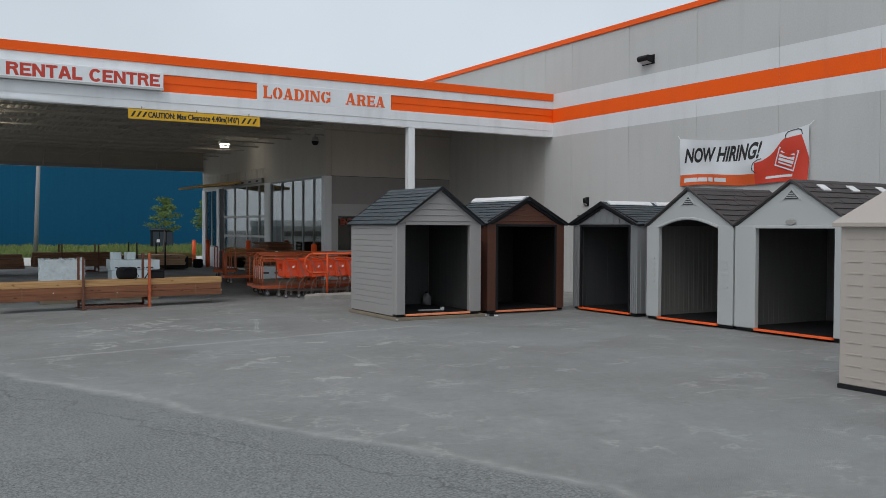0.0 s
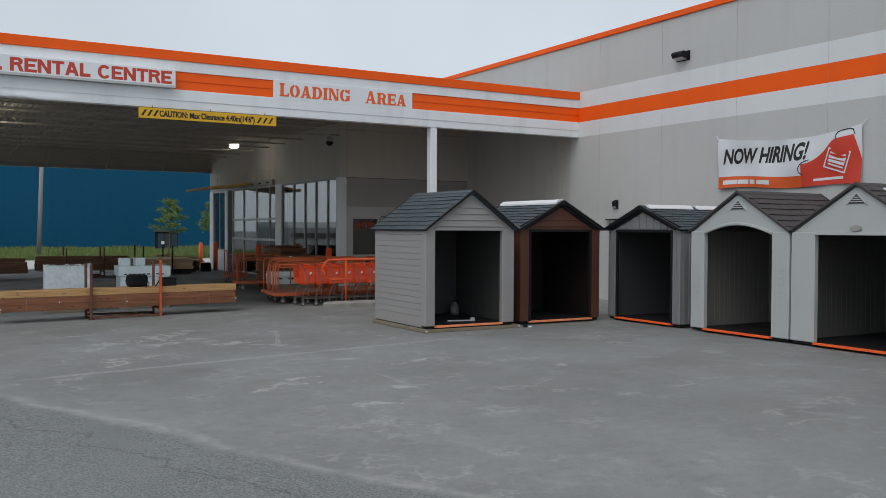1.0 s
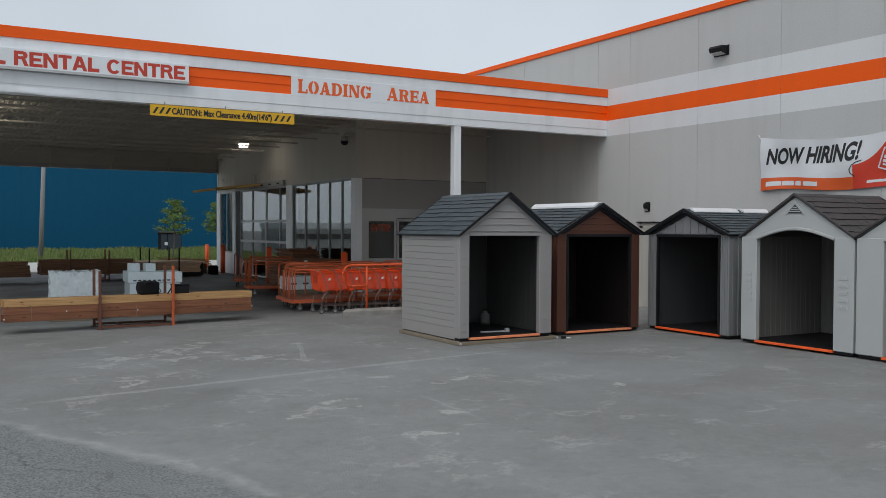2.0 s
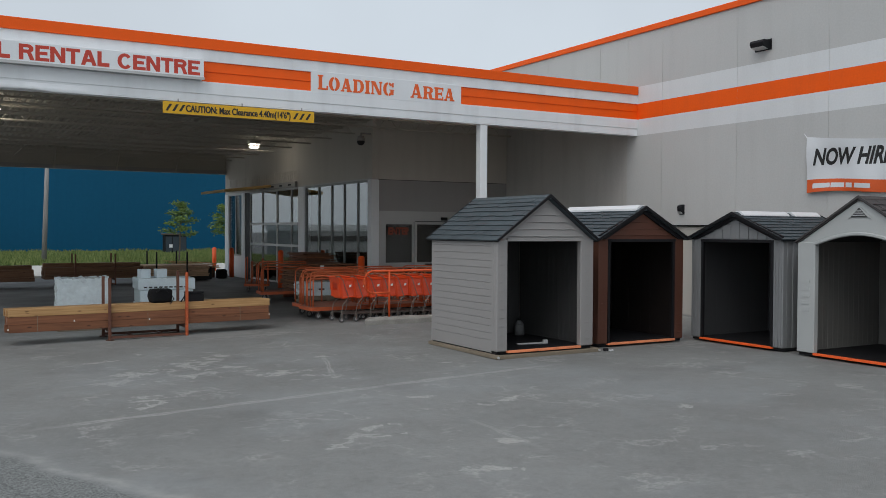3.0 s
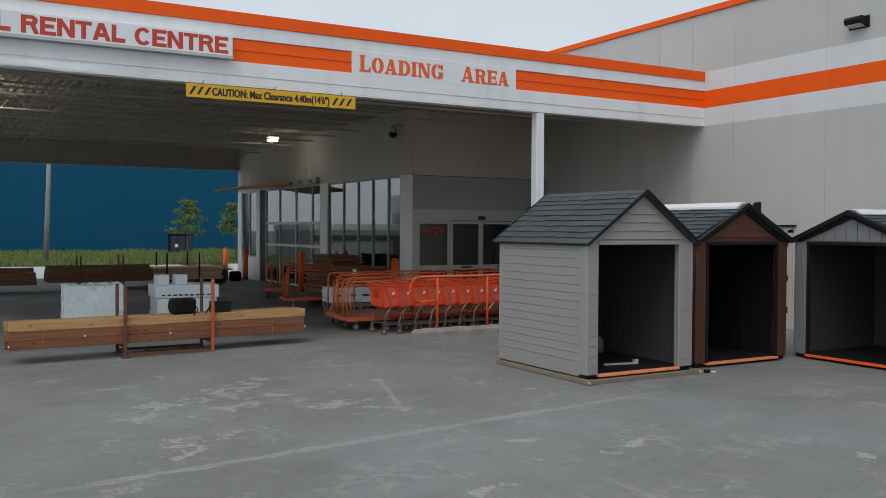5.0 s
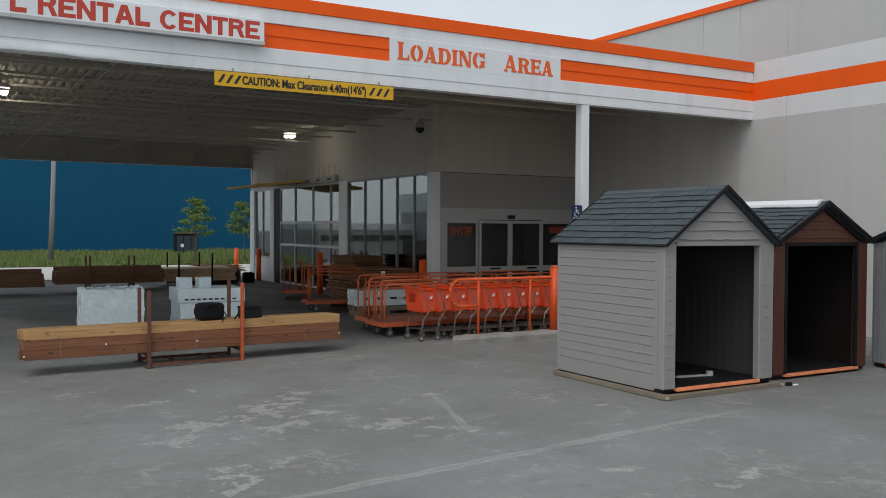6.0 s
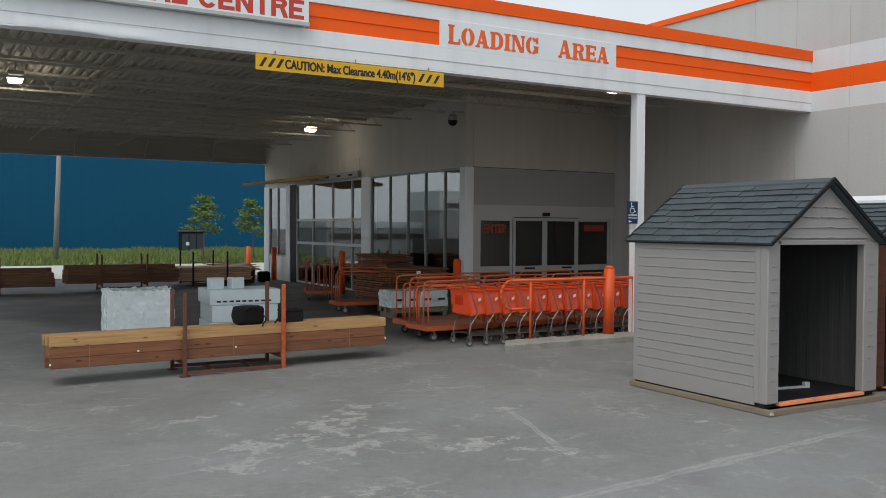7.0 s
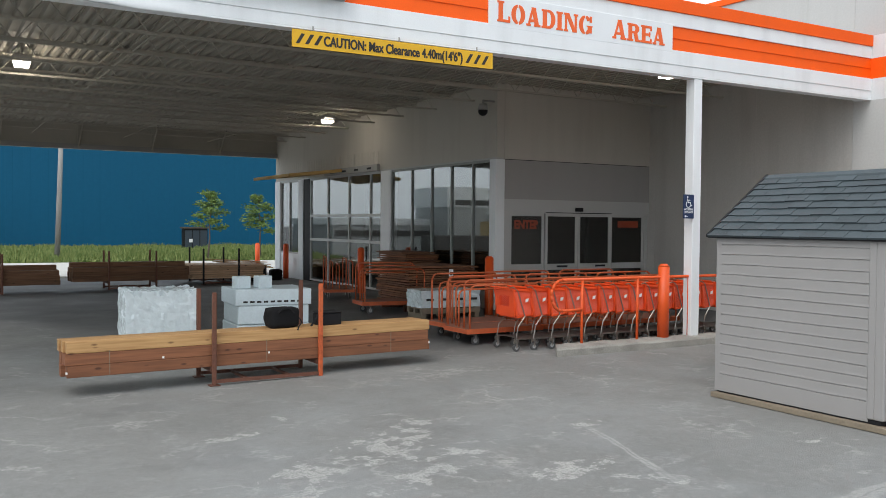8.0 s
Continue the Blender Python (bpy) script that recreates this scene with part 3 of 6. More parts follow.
# bent strip of the lower fascia edge
bm = bmesh.new()
prev = None
for k in range(25):
    u = k / 24
    x = -15.6 + 2.1 * u
    o = 0.05 * math.sin(math.pi * u) + 0.012 * math.sin(u * 19)
    row = [bm.verts.new((x, -0.005 - o * q, z + 0.02 * math.sin(u * 7) * q)) for q, z in ((0, 4.8), (0.6, 4.74), (1.0, 4.67), (0.7, 4.655))]
    if prev:
        for i in range(3):
            bm.faces.new((prev[i], row[i], row[i + 1], prev[i + 1]))
    prev = row
part("bent_edge", bm, M["white_metal"], canopy, "dented white fascia edge", smooth=True)

column = thing("column", pose(-4.85, 0.115, 0.1), "white square steel canopy column on the kerb", "column")
column["kind"] = "structure"
block("shaft", (-0.1, -0.1, 0, 0.1, 0.1, 4.555), M["white_metal"], column, "", 0.01)
block("base_plate", (-0.14, -0.14, 0, 0.14, 0.14, 0.02), M["white_metal"], column)
for cx, cy in ((-18.4, 0.16), (-18.4, 21.9)):
    c2 = copy_thing(column, pose(cx, cy, -0.16))
    c2.scale = (1, 1, 1.02)


# signs on the fascia
M["sign_white"] = surface("sign_white", (0.8, 0.83, 0.85), 0.4, vary=0.04, bump=0.02, dirt=0.08)
M["sign_red"] = surface("sign_red", (0.56, 0.05, 0.025), 0.4, vary=0.06, bump=0.02)
M["sign_letter"] = surface("orange_letter", (0.85, 0.13, 0.02), 0.45, vary=0.08, bump=0.02)
M["yellow"] = surface("yellow_sign", (0.75, 0.42, 0.012), 0.45, vary=0.06, bump=0.02)
M["black_paint"] = surface("black_paint", (0.015, 0.015, 0.015), 0.5, vary=0.1, bump=0.02)
FACE = pose(0, 0, 0, 90, 0, 0)
sign = thing("loading_sign", pose(-7.4, 0, 5.29), "white board with orange stencil letters on the canopy fascia", "sign")
block("board", (-1.88, -0.014, -0.235, 1.885, 0.02, 0.235), M["sign_white"], sign, "", 0.004)
def arc(cx, cz, rx, rz, tx, tz, a0, a1, n=14):
    """A bent stroke, thick at its sides (tx) and thin at top and bottom (tz)."""
    angles = [radians(a0 + (a1 - a0) * k / n) for k in range(n + 1)]
    outer = [(cx + rx * math.cos(a), cz + rz * math.sin(a)) for a in angles]
    inner = [(cx + (rx - tx) * math.cos(a), cz + (rz - tz) * math.sin(a)) for a in angles]
    return outer + inner[::-1]


def bar(x0, z0, x1, z1, t):
    return [(x0, z0), (x0 + t, z0), (x1 + t, z1), (x1, z1)]


def slab(x0, z0, x1, z1):
    return [(x0, z0), (x1, z0), (x1, z1), (x0, z1)]


def glyph(ch, w, h, T, t, s):
    """Strokes of a capital: T thick, t thin, s the reach of its serifs (0 for a plain face)."""
    st = []

    def feet(*stems):
        for a, b, ends in stems:
            for e in ends:
                z = 0 if e == "b" else h - t * 0.8
                if s:
                    st.append(slab(a - s, z, b + s, z + t * 0.8))
    if ch == "L":
        st += [slab(s, 0, s + T, h), slab(s, 0, w, t * (1 if s else 1.2))]
        feet((s, s + T, "tb"))
        if s:
            st.append(slab(w - t * 0.8, 0, w, h * 0.3))
    elif ch == "I":
        st.append(slab(s, 0, s + T, h))
        feet((s, s + T, "tb"))
    elif ch == "E":
        st += [slab(s, 0, s + T, h), slab(s, 0, w, t), slab(s, h - t, w, h), slab(s, h * 0.5 - t / 2, w * 0.86, h * 0.5 + t / 2)]
        if s:
            st += [slab(w - t * 0.8, 0, w, h * 0.28), slab(w - t * 0.8, h * 0.72, w, h), slab(w * 0.86 - t * 0.7, h * 0.36, w * 0.86, h * 0.64)]
            feet((s, s + T, "tb"))
    elif ch == "T":
        st += [slab(w / 2 - T / 2, 0, w / 2 + T / 2, h), slab(0, h - t, w, h)]
    elif ch == "N":
        u = t if s else T
        st += [slab(s, 0, s + u, h), slab(w - s - u, 0, w - s, h), bar(w - s - T, 0, s, h, T)]
        feet((s, s + u, "b"), (w - s - u, w - s, "t"))
        if s:
            st.append(slab(0, h - t * 0.8, s + T, h))
    elif ch == "A":
        u = t if s else T
        st += [bar(s, 0, w / 2 - u * 0.7, h, u), bar(w - s - T, 0, w / 2 - T * 0.5, h, T), slab(w * 0.25, h * 0.22, w * 0.72, h * 0.22 + t)]
        feet((s, s + u, "b"), (w - s - T, w - s, "b"))
    elif ch == "O":
        st += [arc(w / 2, h / 2, w / 2, h / 2 + 0.006, T, t, 97, 263), arc(w / 2, h / 2, w / 2, h / 2 + 0.006, T, t, -83, 83)]
    elif ch == "D":
        st += [slab(s, 0, s + T, h), arc(w * 0.52, h / 2, w * 0.48, h / 2, T, t, -90, 90), slab(s + T + 0.016, 0, w * 0.53, t), slab(s + T + 0.016, h - t, w * 0.53, h)]
        feet((s, s + T, "tb"))
    elif ch in "GC":
        st.append(arc(w / 2, h / 2, w / 2, h / 2 + 0.006, T, t, 97 if s else 38, 263 if s else 322, 20))
        if ch == "G":
            st += [arc(w / 2, h / 2, w / 2, h / 2 + 0.006, T, t, 35, 83), arc(w / 2, h / 2, w / 2, h / 2 + 0.006, T, t, -83, -40),
                   slab(w - T, h * 0.08, w, h * 0.48), slab(w - T - s, h * 0.42, w + s * 0.6, h * 0.48), slab(w - t, h * 0.66, w, h)]
    elif ch == "R":
        x = w * 0.55
        st += [slab(s, 0, s + T, h), slab(s + T, h - t, x, h), slab(s + T, h * 0.44, x, h * 0.44 + t),
               arc(x, h * 0.72, w * 0.93 - x, h * 0.28, T, t, -90, 90), bar(w - s - T, 0, w * 0.5, h * 0.47, T)]
        feet((s, s + T, "tb"))
        if s:
            st.append(slab(w - s - T, 0, w + 0.01, t * 0.8))
    return st


def capital(ch, x, z, w, h, y, material, sign, T, t, s=0.0, label=""):
    bm = bmesh.new()
    for k, pts in enumerate(glyph(ch, w, h, T, t, s)):
        prism(bm, [(x + u, z + v) for u, v in pts], y - 0.0006 * k, y + 0.01)
    return part("letter", bm, material, sign, label)


# slab-serif stencil letters with tall initials
for word, wx, widths in (("LOADING", -1.73, (0.235, 0.255, 0.27, 0.265, 0.125, 0.28, 0.26)), ("AREA", 0.535, (0.3, 0.275, 0.24, 0.275))):
    x = wx
    for k, (ch, w) in enumerate(zip(word, widths)):
        capital(ch, x, -0.155, w, 0.315 if k == 0 else 0.29, -0.02, M["sign_letter"], sign, 0.08, 0.04, 0.022, "orange stencil letter")
        x += w + 0.023
sign = thing("rental_sign", pose(-11.62, 0, 5.31), "white sign box with red block letters on the canopy fascia", "sign")
block("cabinet", (-4.3, -0.16, -0.2, 0.0, 0.016, 0.2), M["sign_white"], sign, "", 0.008)
block("lower_trim", (-4.3, -0.172, -0.215, 0.006, -0.12, -0.165), M["frame_alu"], sign)
x = -3.72
for ch in "L RENTAL CENTRE":
    w = {" ": 0.12, "L": 0.215, "E": 0.236, "T": 0.244, "C": 0.272, "A": 0.28}.get(ch, 0.26)
    if ch != " ":
        capital(ch, x, -0.135, w, 0.285, -0.162, M["sign_red"], sign, 0.074, 0.06, 0.0, "red block letter")
    x += w + 0.013
sign = thing("clearance_sign", pose(-10.8, -0.02, 4.4), "yellow hanging clearance board with black hazard bars", "sign")
block("board", (-1.6, -0.02, 0.0, 1.58, 0.0, 0.235), M["yellow"], sign)
writing("lettering", "CAUTION: Max Clearance 4.40m(14'6\")", M["black_paint"], sign, pose(-1.15, -0.023, 0.054) @ FACE, 0.185, 2.19, 0.002, "black lettering", depth=0.002, heavy=0.008)
for s0 in (-1.55, -1.42, -1.29, 1.1, 1.24, 1.38):
    bm = bmesh.new()
    prism(bm, [(s0, 0.05), (s0 + 0.05, 0.05), (s0 + 0.13, 0.185), (s0 + 0.08, 0.185)], -0.0225, -0.02)
    part("hazard_bar", bm, M["black_paint"], sign)
for hx in (-1.3, 0.0, 1.3):
    block("hanger", (hx - 0.012, -0.014, 0.235, hx + 0.012, -0.008, 0.3), M["grey_metal"], sign)

# ---- vestibule ----
VX, VY0, VY1, VT = -4.64, 6.72, 22.3, 5.5
HEAD = 3.66
vest = thing("vestibule_wall", pose(0, 0, 0), "beige panelled vestibule wall under the canopy", "wall")
vest["kind"] = "structure"
block("upper_wall", (VX + 0.02, VY0, HEAD + 0.04, VX + 0.24, VY1, VT), M["vest_wall"], vest)
M["vest_panel"] = surface("grey_door_panel", (0.36, 0.345, 0.335), 0.6, vary=0.04, blotch=0.6, bump=0.05, dirt=0.06)
block("door_panel", (VX + 0.24, VY0, 2.7, 0.36, VY0 + 0.2, 3.66), M["vest_panel"], vest)
block("upper_wall", (VX + 0.24, VY0 - 0.012, 3.675, 0.36, VY0 + 0.2, VT), M["vest_wall"], vest)
block("reveal_line", (VX + 0.24, VY0 + 0.01, 3.66, 0.36, VY0 + 0.2, 3.675), M["black_paint"], vest)
block("head_trim", (VX - 0.02, VY0, HEAD, VX + 0.22, VY1, HEAD + 0.04), M["frame_alu"], vest)
block("corner_post", (VX - 0.03, VY0 - 0.03, 0, VX + 0.24, VY0 + 0.24, HEAD), M["white_metal"], vest, "", 0.008)
block("post", (VX - 0.03, 12.3, 0, VX + 0.22, 12.95, HEAD), M["white_metal"], vest, "", 0.008)
block("post", (VX - 0.03, 19.35, 0, VX + 0.22, 19.8, HEAD), M["white_metal"], vest, "", 0.008)
block("end_post", (VX - 0.03, 21.75, 0, VX + 0.22, VY1, HEAD), M["white_metal"], vest, "", 0.008)
block("end_wall", (VX, VY1 - 0.2, 0, 0.36, VY1, VT), M["vest_wall"], vest)
block("sill_wall", (VX + 0.01, 19.8, 0, VX + 0.2, 21.75, 0.93), M["white_metal"], vest)
block("sill_wall", (VX + 0.01, 6.96, 0, VX + 0.2, 12.3, 0.42), M["vest_wall"], vest)
# ribbed metal cladding over the far windows
bm = bmesh.new()
for k in range(40):
    y = 13.2 + k * 0.22
    box(bm, VX + 0.012, y, HEAD + 0.06, VX + 0.03, y + 0.13, 4.3)
part("ribbed_cladding", bm, M["vest_wall"], vest, "beige ribbed metal cladding")
bm = bmesh.new()
box(bm, VX + 0.25, VY0 + 0.2, -0.05, 0.36, VY1 - 0.2, 0.012)
structure(part("vestibule_floor", bm, surface("vestibule_floor", (0.25, 0.24, 0.22), 0.4)), "dull grey vestibule floor", "floor")
# ceiling and inner wall near-black: the unlit interior put into their colour
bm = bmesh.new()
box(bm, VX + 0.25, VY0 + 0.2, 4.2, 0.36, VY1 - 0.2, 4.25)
structure(part("vestibule_ceiling", bm, M["dark_inside"]), "vestibule ceiling coloured dark for the unlit room", "ceiling")
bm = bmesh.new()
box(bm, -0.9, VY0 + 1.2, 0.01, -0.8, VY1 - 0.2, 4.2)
structure(part("vestibule_inner_wall", bm, M["dark_inside"]), "inner wall behind the vestibule glass, coloured dark for the unlit room", "wall")


def window_side(y0, y1, z0, bars, name, cross=(), metal="frame_alu", half=0.028):
    """Glazing in the long side: mullions at the given places, panes between."""
    w = thing(name, pose(VX, 0, 0), "tall aluminium-framed vestibule window reflecting the yard", "window")
    w["kind"] = "structure"
    cuts = [y0] + list(bars) + [y1]
    block("window_frame", (0.0, y0, z0, 0.12, y1, z0 + 0.06), M[metal], w)
    block("window_frame", (0.0, y0, HEAD - 0.06, 0.12, y1, HEAD), M[metal], w)
    for y in cuts:
        block("mullion", (0.005, y - half, z0, 0.1, y + half, HEAD), M[metal], w)
    for zc in cross:
        block("transom", (0.0, y0, zc - 0.045, 0.1, y1, zc + 0.045), M[metal], w)
    lv = [z0 + 0.06, *cross, HEAD - 0.06]
    for a, b in zip(cuts, cuts[1:]):
        for c, d in zip(lv, lv[1:]):
            block("pane", (0.045, a + half + 0.001, c, 0.053, b - half - 0.001, d), M["glass"], w).visible_shadow = False
    return w


M["frame_dark"] = surface("grey_anodised_aluminium", (0.3, 0.315, 0.305), 0.4, metal=0.2, vary=0.05, bump=0.02)
window_side(6.98, 12.28, 0.44, (7.8, 8.86, 9.91, 11.05), "window_1", (), "frame_dark", 0.022)
window_side(13.0, 18.7, 0.03, (13.77, 15.38, 17.12), "window_2", (1.5, 2.33))
window_side(19.85, 21.72, 0.93, (20.8,), "window_3")
block("dark_jamb", (VX, 18.74, 0, VX + 0.15, 19.34, HEAD), M["black"], vest)

# sliding entrance in the front
ent = thing("entrance_doors", pose(0, VY0, 0), "aluminium sliding entrance doors with dark glass", "door")
ent["kind"] = "structure"
block("header", (VX + 0.24, 0.0, 2.36, 0.36, 0.2, 2.7), M["frame_alu"], ent)
block("sill", (VX + 0.24, 0.02, 0.0, 0.36, 0.2, 0.05), M["frame_alu"], ent)
for a, b, lead in ((-4.2, -3.12, 0), (-3.12, -2.08, 1), (-2.08, -0.98, 1), (-0.98, 0.22, 0)):
    yo = 0.06 if not lead else 0.02
    block("stile", (a + 0.004, yo, 0.05, a + 0.08, yo + 0.05, 2.36), M["frame_alu"], ent, "", 0.006)
    block("stile", (b - 0.08, yo, 0.05, b - 0.004, yo + 0.05, 2.36), M["frame_alu"], ent, "", 0.006)
    block("bottom_rail", (a + 0.08, yo, 0.05, b - 0.08, yo + 0.048, 0.17), M["frame_alu"], ent)
    block("mid_rail", (a + 0.08, yo, 0.94, b - 0.08, yo + 0.048, 1.09), M["frame_alu"], ent)
    block("top_rail", (a + 0.08, yo, 2.29, b - 0.08, yo + 0.048, 2.36), M["frame_alu"], ent)
    for za, zb in ((0.17, 0.94), (1.09, 2.29)):
        block("pane", (a + 0.08, yo + 0.02, za, b - 0.08, yo + 0.028, zb), M["door_glass"], ent).visible_shadow = False
block("door_track", (-3.12, -0.004, 2.372, -0.98, 0.0, 2.392), M["black"], ent, "dark sliding track")
block("stile", (VX + 0.24, 0.05, 0.05, -4.2, 0.12, 2.36), M["frame_alu"], ent)
block("stile", (0.22, 0.05, 0.05, 0.36, 0.12, 2.36), M["frame_alu"], ent)
block("sensor", (-2.2, -0.08, 2.42, -1.98, 0.0, 2.52), M["black"], ent, "black door sensor", 0.01)
M["enter_red"] = surface("red_lettering", (0.3, 0.05, 0.02), 0.5)
writing("lettering", "ENTER", M["enter_red"], ent, pose(-4.03, 0.074, 1.98) @ FACE, 0.29, 0.76, 0.016, "red door lettering", depth=0.002)
block("lettering_bar", (-0.7, 0.072, 2.02, 0.02, 0.077, 2.2), M["enter_red"], ent)
for a in (-2.75, -1.5):
    block("decal", (a, 0.012, 1.0, a + 0.34, 0.018, 1.05), M["black"], ent)

# ---- distance ----
def ribbed_wall(bm, x0, x1, y, z0, z1, pitch, depth, thick):
    prof = [(x0, y + thick)]
    x = x0
    while x < x1 - pitch:
        prof += [(x, y), (x + pitch * 0.55, y), (x + pitch * 0.6, y - depth), (x + pitch * 0.95, y - depth)]
        x += pitch
    prof += [(x1, y), (x1, y + thick)]
    lo = [bm.verts.new((u, v, z0)) for u, v in prof]
    hi = [bm.verts.new((u, v, z1)) for u, v in prof]
    k = len(prof)
    for i in range(k):
        bm.faces.new((lo[i], lo[(i + 1) % k], hi[(i + 1) % k], hi[i]))


far = thing("blue_building", pose(0, 0, 0), "long plain blue metal-clad building beyond the grass", "building")
far["kind"] = "structure"
bm = bmesh.new()
ribbed_wall(bm, -17, 45, 60, -0.3, 9.5, 1.2, 0.006, 0.6)
part("wall", bm, M["blue_wall"], far)
block("roof", (-17.1, 59.8, 9.5, 45.1, 90, 9.8), M["grey_metal"], far)
block("end_wall", (-17, 60.7, -0.3, -16.7, 90, 9.5), M["blue_wall"], far)
low = thing("low_building", pose(0, 0, 0), "long low pale grey building across the road, seen mirrored in the windows", "building")
low["kind"] = "structure"
M["grey_clad"] = surface("grey_cladding", (0.32, 0.33, 0.325), 0.7, vary=0.06, bump=0.0)
M["pale_clad"] = surface("pale_cladding", (0.58, 0.6, 0.6), 0.7, vary=0.06, bump=0.0)
block("wall", (-80, 46, -0.3, -26.4, 51, 3.4), M["grey_clad"], low)
block("parapet", (-80.1, 45.9, 3.4, -26.3, 51.1, 4.9), M["pale_clad"], low)
block("wall", (-26.3, 48, -0.3, -18, 56, 2.0), M["grey_clad"], low)
block("parapet", (-26.3, 47.9, 2.0, -17.9, 56.1, 2.5), M["pale_clad"], low)
for k in range(8):
    block("loading_door", (-76 + k * 6, 45.94, 0.1, -72.4 + k * 6, 46.0, 2.7), M["dark_inside"], low)
    block("canopy_strip", (-76.4 + k * 6, 45.3, 2.9, -72 + k * 6, 46.0, 3.1), M["white_metal"], low)
block("window_band", (-79, 45.87, 3.55, -27, 45.9, 3.95), M["dark_inside"], low, "dark strip of windows")
block("window_band", (-26, 47.9, 1.2, -18.2, 47.99, 1.6), M["dark_inside"], low, "dark strip of windows")
# plain light and dark blocks added before the low building for the window reflections
M["block_tan"] = surface("tan_blocks", (0.42, 0.31, 0.16), 0.8, vary=0.2, blotch=1.5)
for k, (tx, ty, tl, th, mat) in enumerate(((-31, 42.5, 6.5, 2.5, "block_tan"), (-39.5, 43, 5.0, 2.9, "white_metal"), (-46, 42, 4.2, 1.8, "dark_inside"), (-52, 43, 6.0, 3.0, "block_tan"), (-60.5, 42.6, 7.0, 2.7, "white_metal"), (-24.5, 41.5, 4.5, 1.5, "dark_inside"), (-69, 43, 6.0, 2.2, "dark_inside"))):
    far_block = thing("storage_container", pose(tx, ty, gz(tx)), "plain block added before the low building to vary the window reflections", "container", "far containers")
    block("body", (-tl / 2, -1.1, 0.35, tl / 2, 1.1, th), M[mat], far_block, "", 0.03)
    for sx in (-0.35, 0.35):
        block("skid", (sx * tl - 0.2, -1.0, 0.0, sx * tl + 0.2, 1.0, 0.35), M["dark_inside"], far_block)
bm = bmesh.new()
box(bm, -60, 24.5, -0.3, 30, 36.6, 0.006)
M["drive"] = surface("pale_drive_concrete", (0.5, 0.49, 0.46), 0.9, vary=0.1, grain=20, blotch=0.6, bump=0.2)
structure(part("pavement", bm, M["drive"]), "pale concrete drive behind the canopy", "pavement")
# grass bank
def bank(y):
    return 0.012 + 0.004 * max(0, y - 36.6)
bm = bmesh.new()
v = [bm.verts.new(q) for q in ((-14, 36.6, 0.01), (45, 36.6, 0.01), (45, 60, 0.1), (-14, 60, 0.1))]
bm.faces.new(v)
M["turf"] = surface("turf", (0.06, 0.095, 0.025), 0.95, vary=0.4, grain=8, blotch=0.8, bump=0.4)
structure(part("verge", bm, M["turf"]), "green grass verge", "grass")


def leaf_material(name, a, b):
    m, n, l, bs = nodes_of(name)
    geo = n.new("ShaderNodeNewGeometry")
    mix = n.new("ShaderNodeMix")
    mix.data_type = "RGBA"
    mix.inputs["A"].default_value, mix.inputs["B"].default_value = (*a, 1), (*b, 1)
    l.new(geo.outputs["Random Per Island"], mix.inputs["Factor"])
    l.new(mix.outputs["Result"], bs.inputs["Base Color"])
    bs.inputs["Roughness"].default_value = 0.7
    return m


M["blade"] = leaf_material("grass_blade", (0.08, 0.14, 0.028), (0.23, 0.27, 0.085))
M["leaf"] = leaf_material("tree_leaf", (0.07, 0.14, 0.028), (0.17, 0.24, 0.055))
M["bark"] = surface("bark", (0.09, 0.07, 0.055), 0.9, vary=0.25, grain=40, bump=0.4)
rnd = random.Random(4)
verts, faces = [], []
for k in range(34000):
    y = 36.7 + 23.1 * rnd.random() ** 1.2
    x = -14 + 22 * rnd.random()
    h = (0.1 + 0.26 * rnd.random()) * (1 + 0.9 * noise.noise((x * 0.5, y * 0.5, 0)))
    w = 0.025 + 0.045 * rnd.random()
    dx, dy = rnd.uniform(-0.2, 0.2), rnd.uniform(-0.12, 0.12)
    z = bank(y) - 0.02
    i = len(verts)
    verts += [(x - w, y, z), (x + w, y + rnd.uniform(-w, w), z), (x + dx, y + dy, z + h)]
    faces.append((i, i + 1, i + 2))
me = bpy.data.meshes.new("grass")
me.from_pydata(verts, [], faces)
me.materials.append(M["blade"])
tagged(new("grass", me), "long unmown green grass on the verge", "grass", kind="stuff")


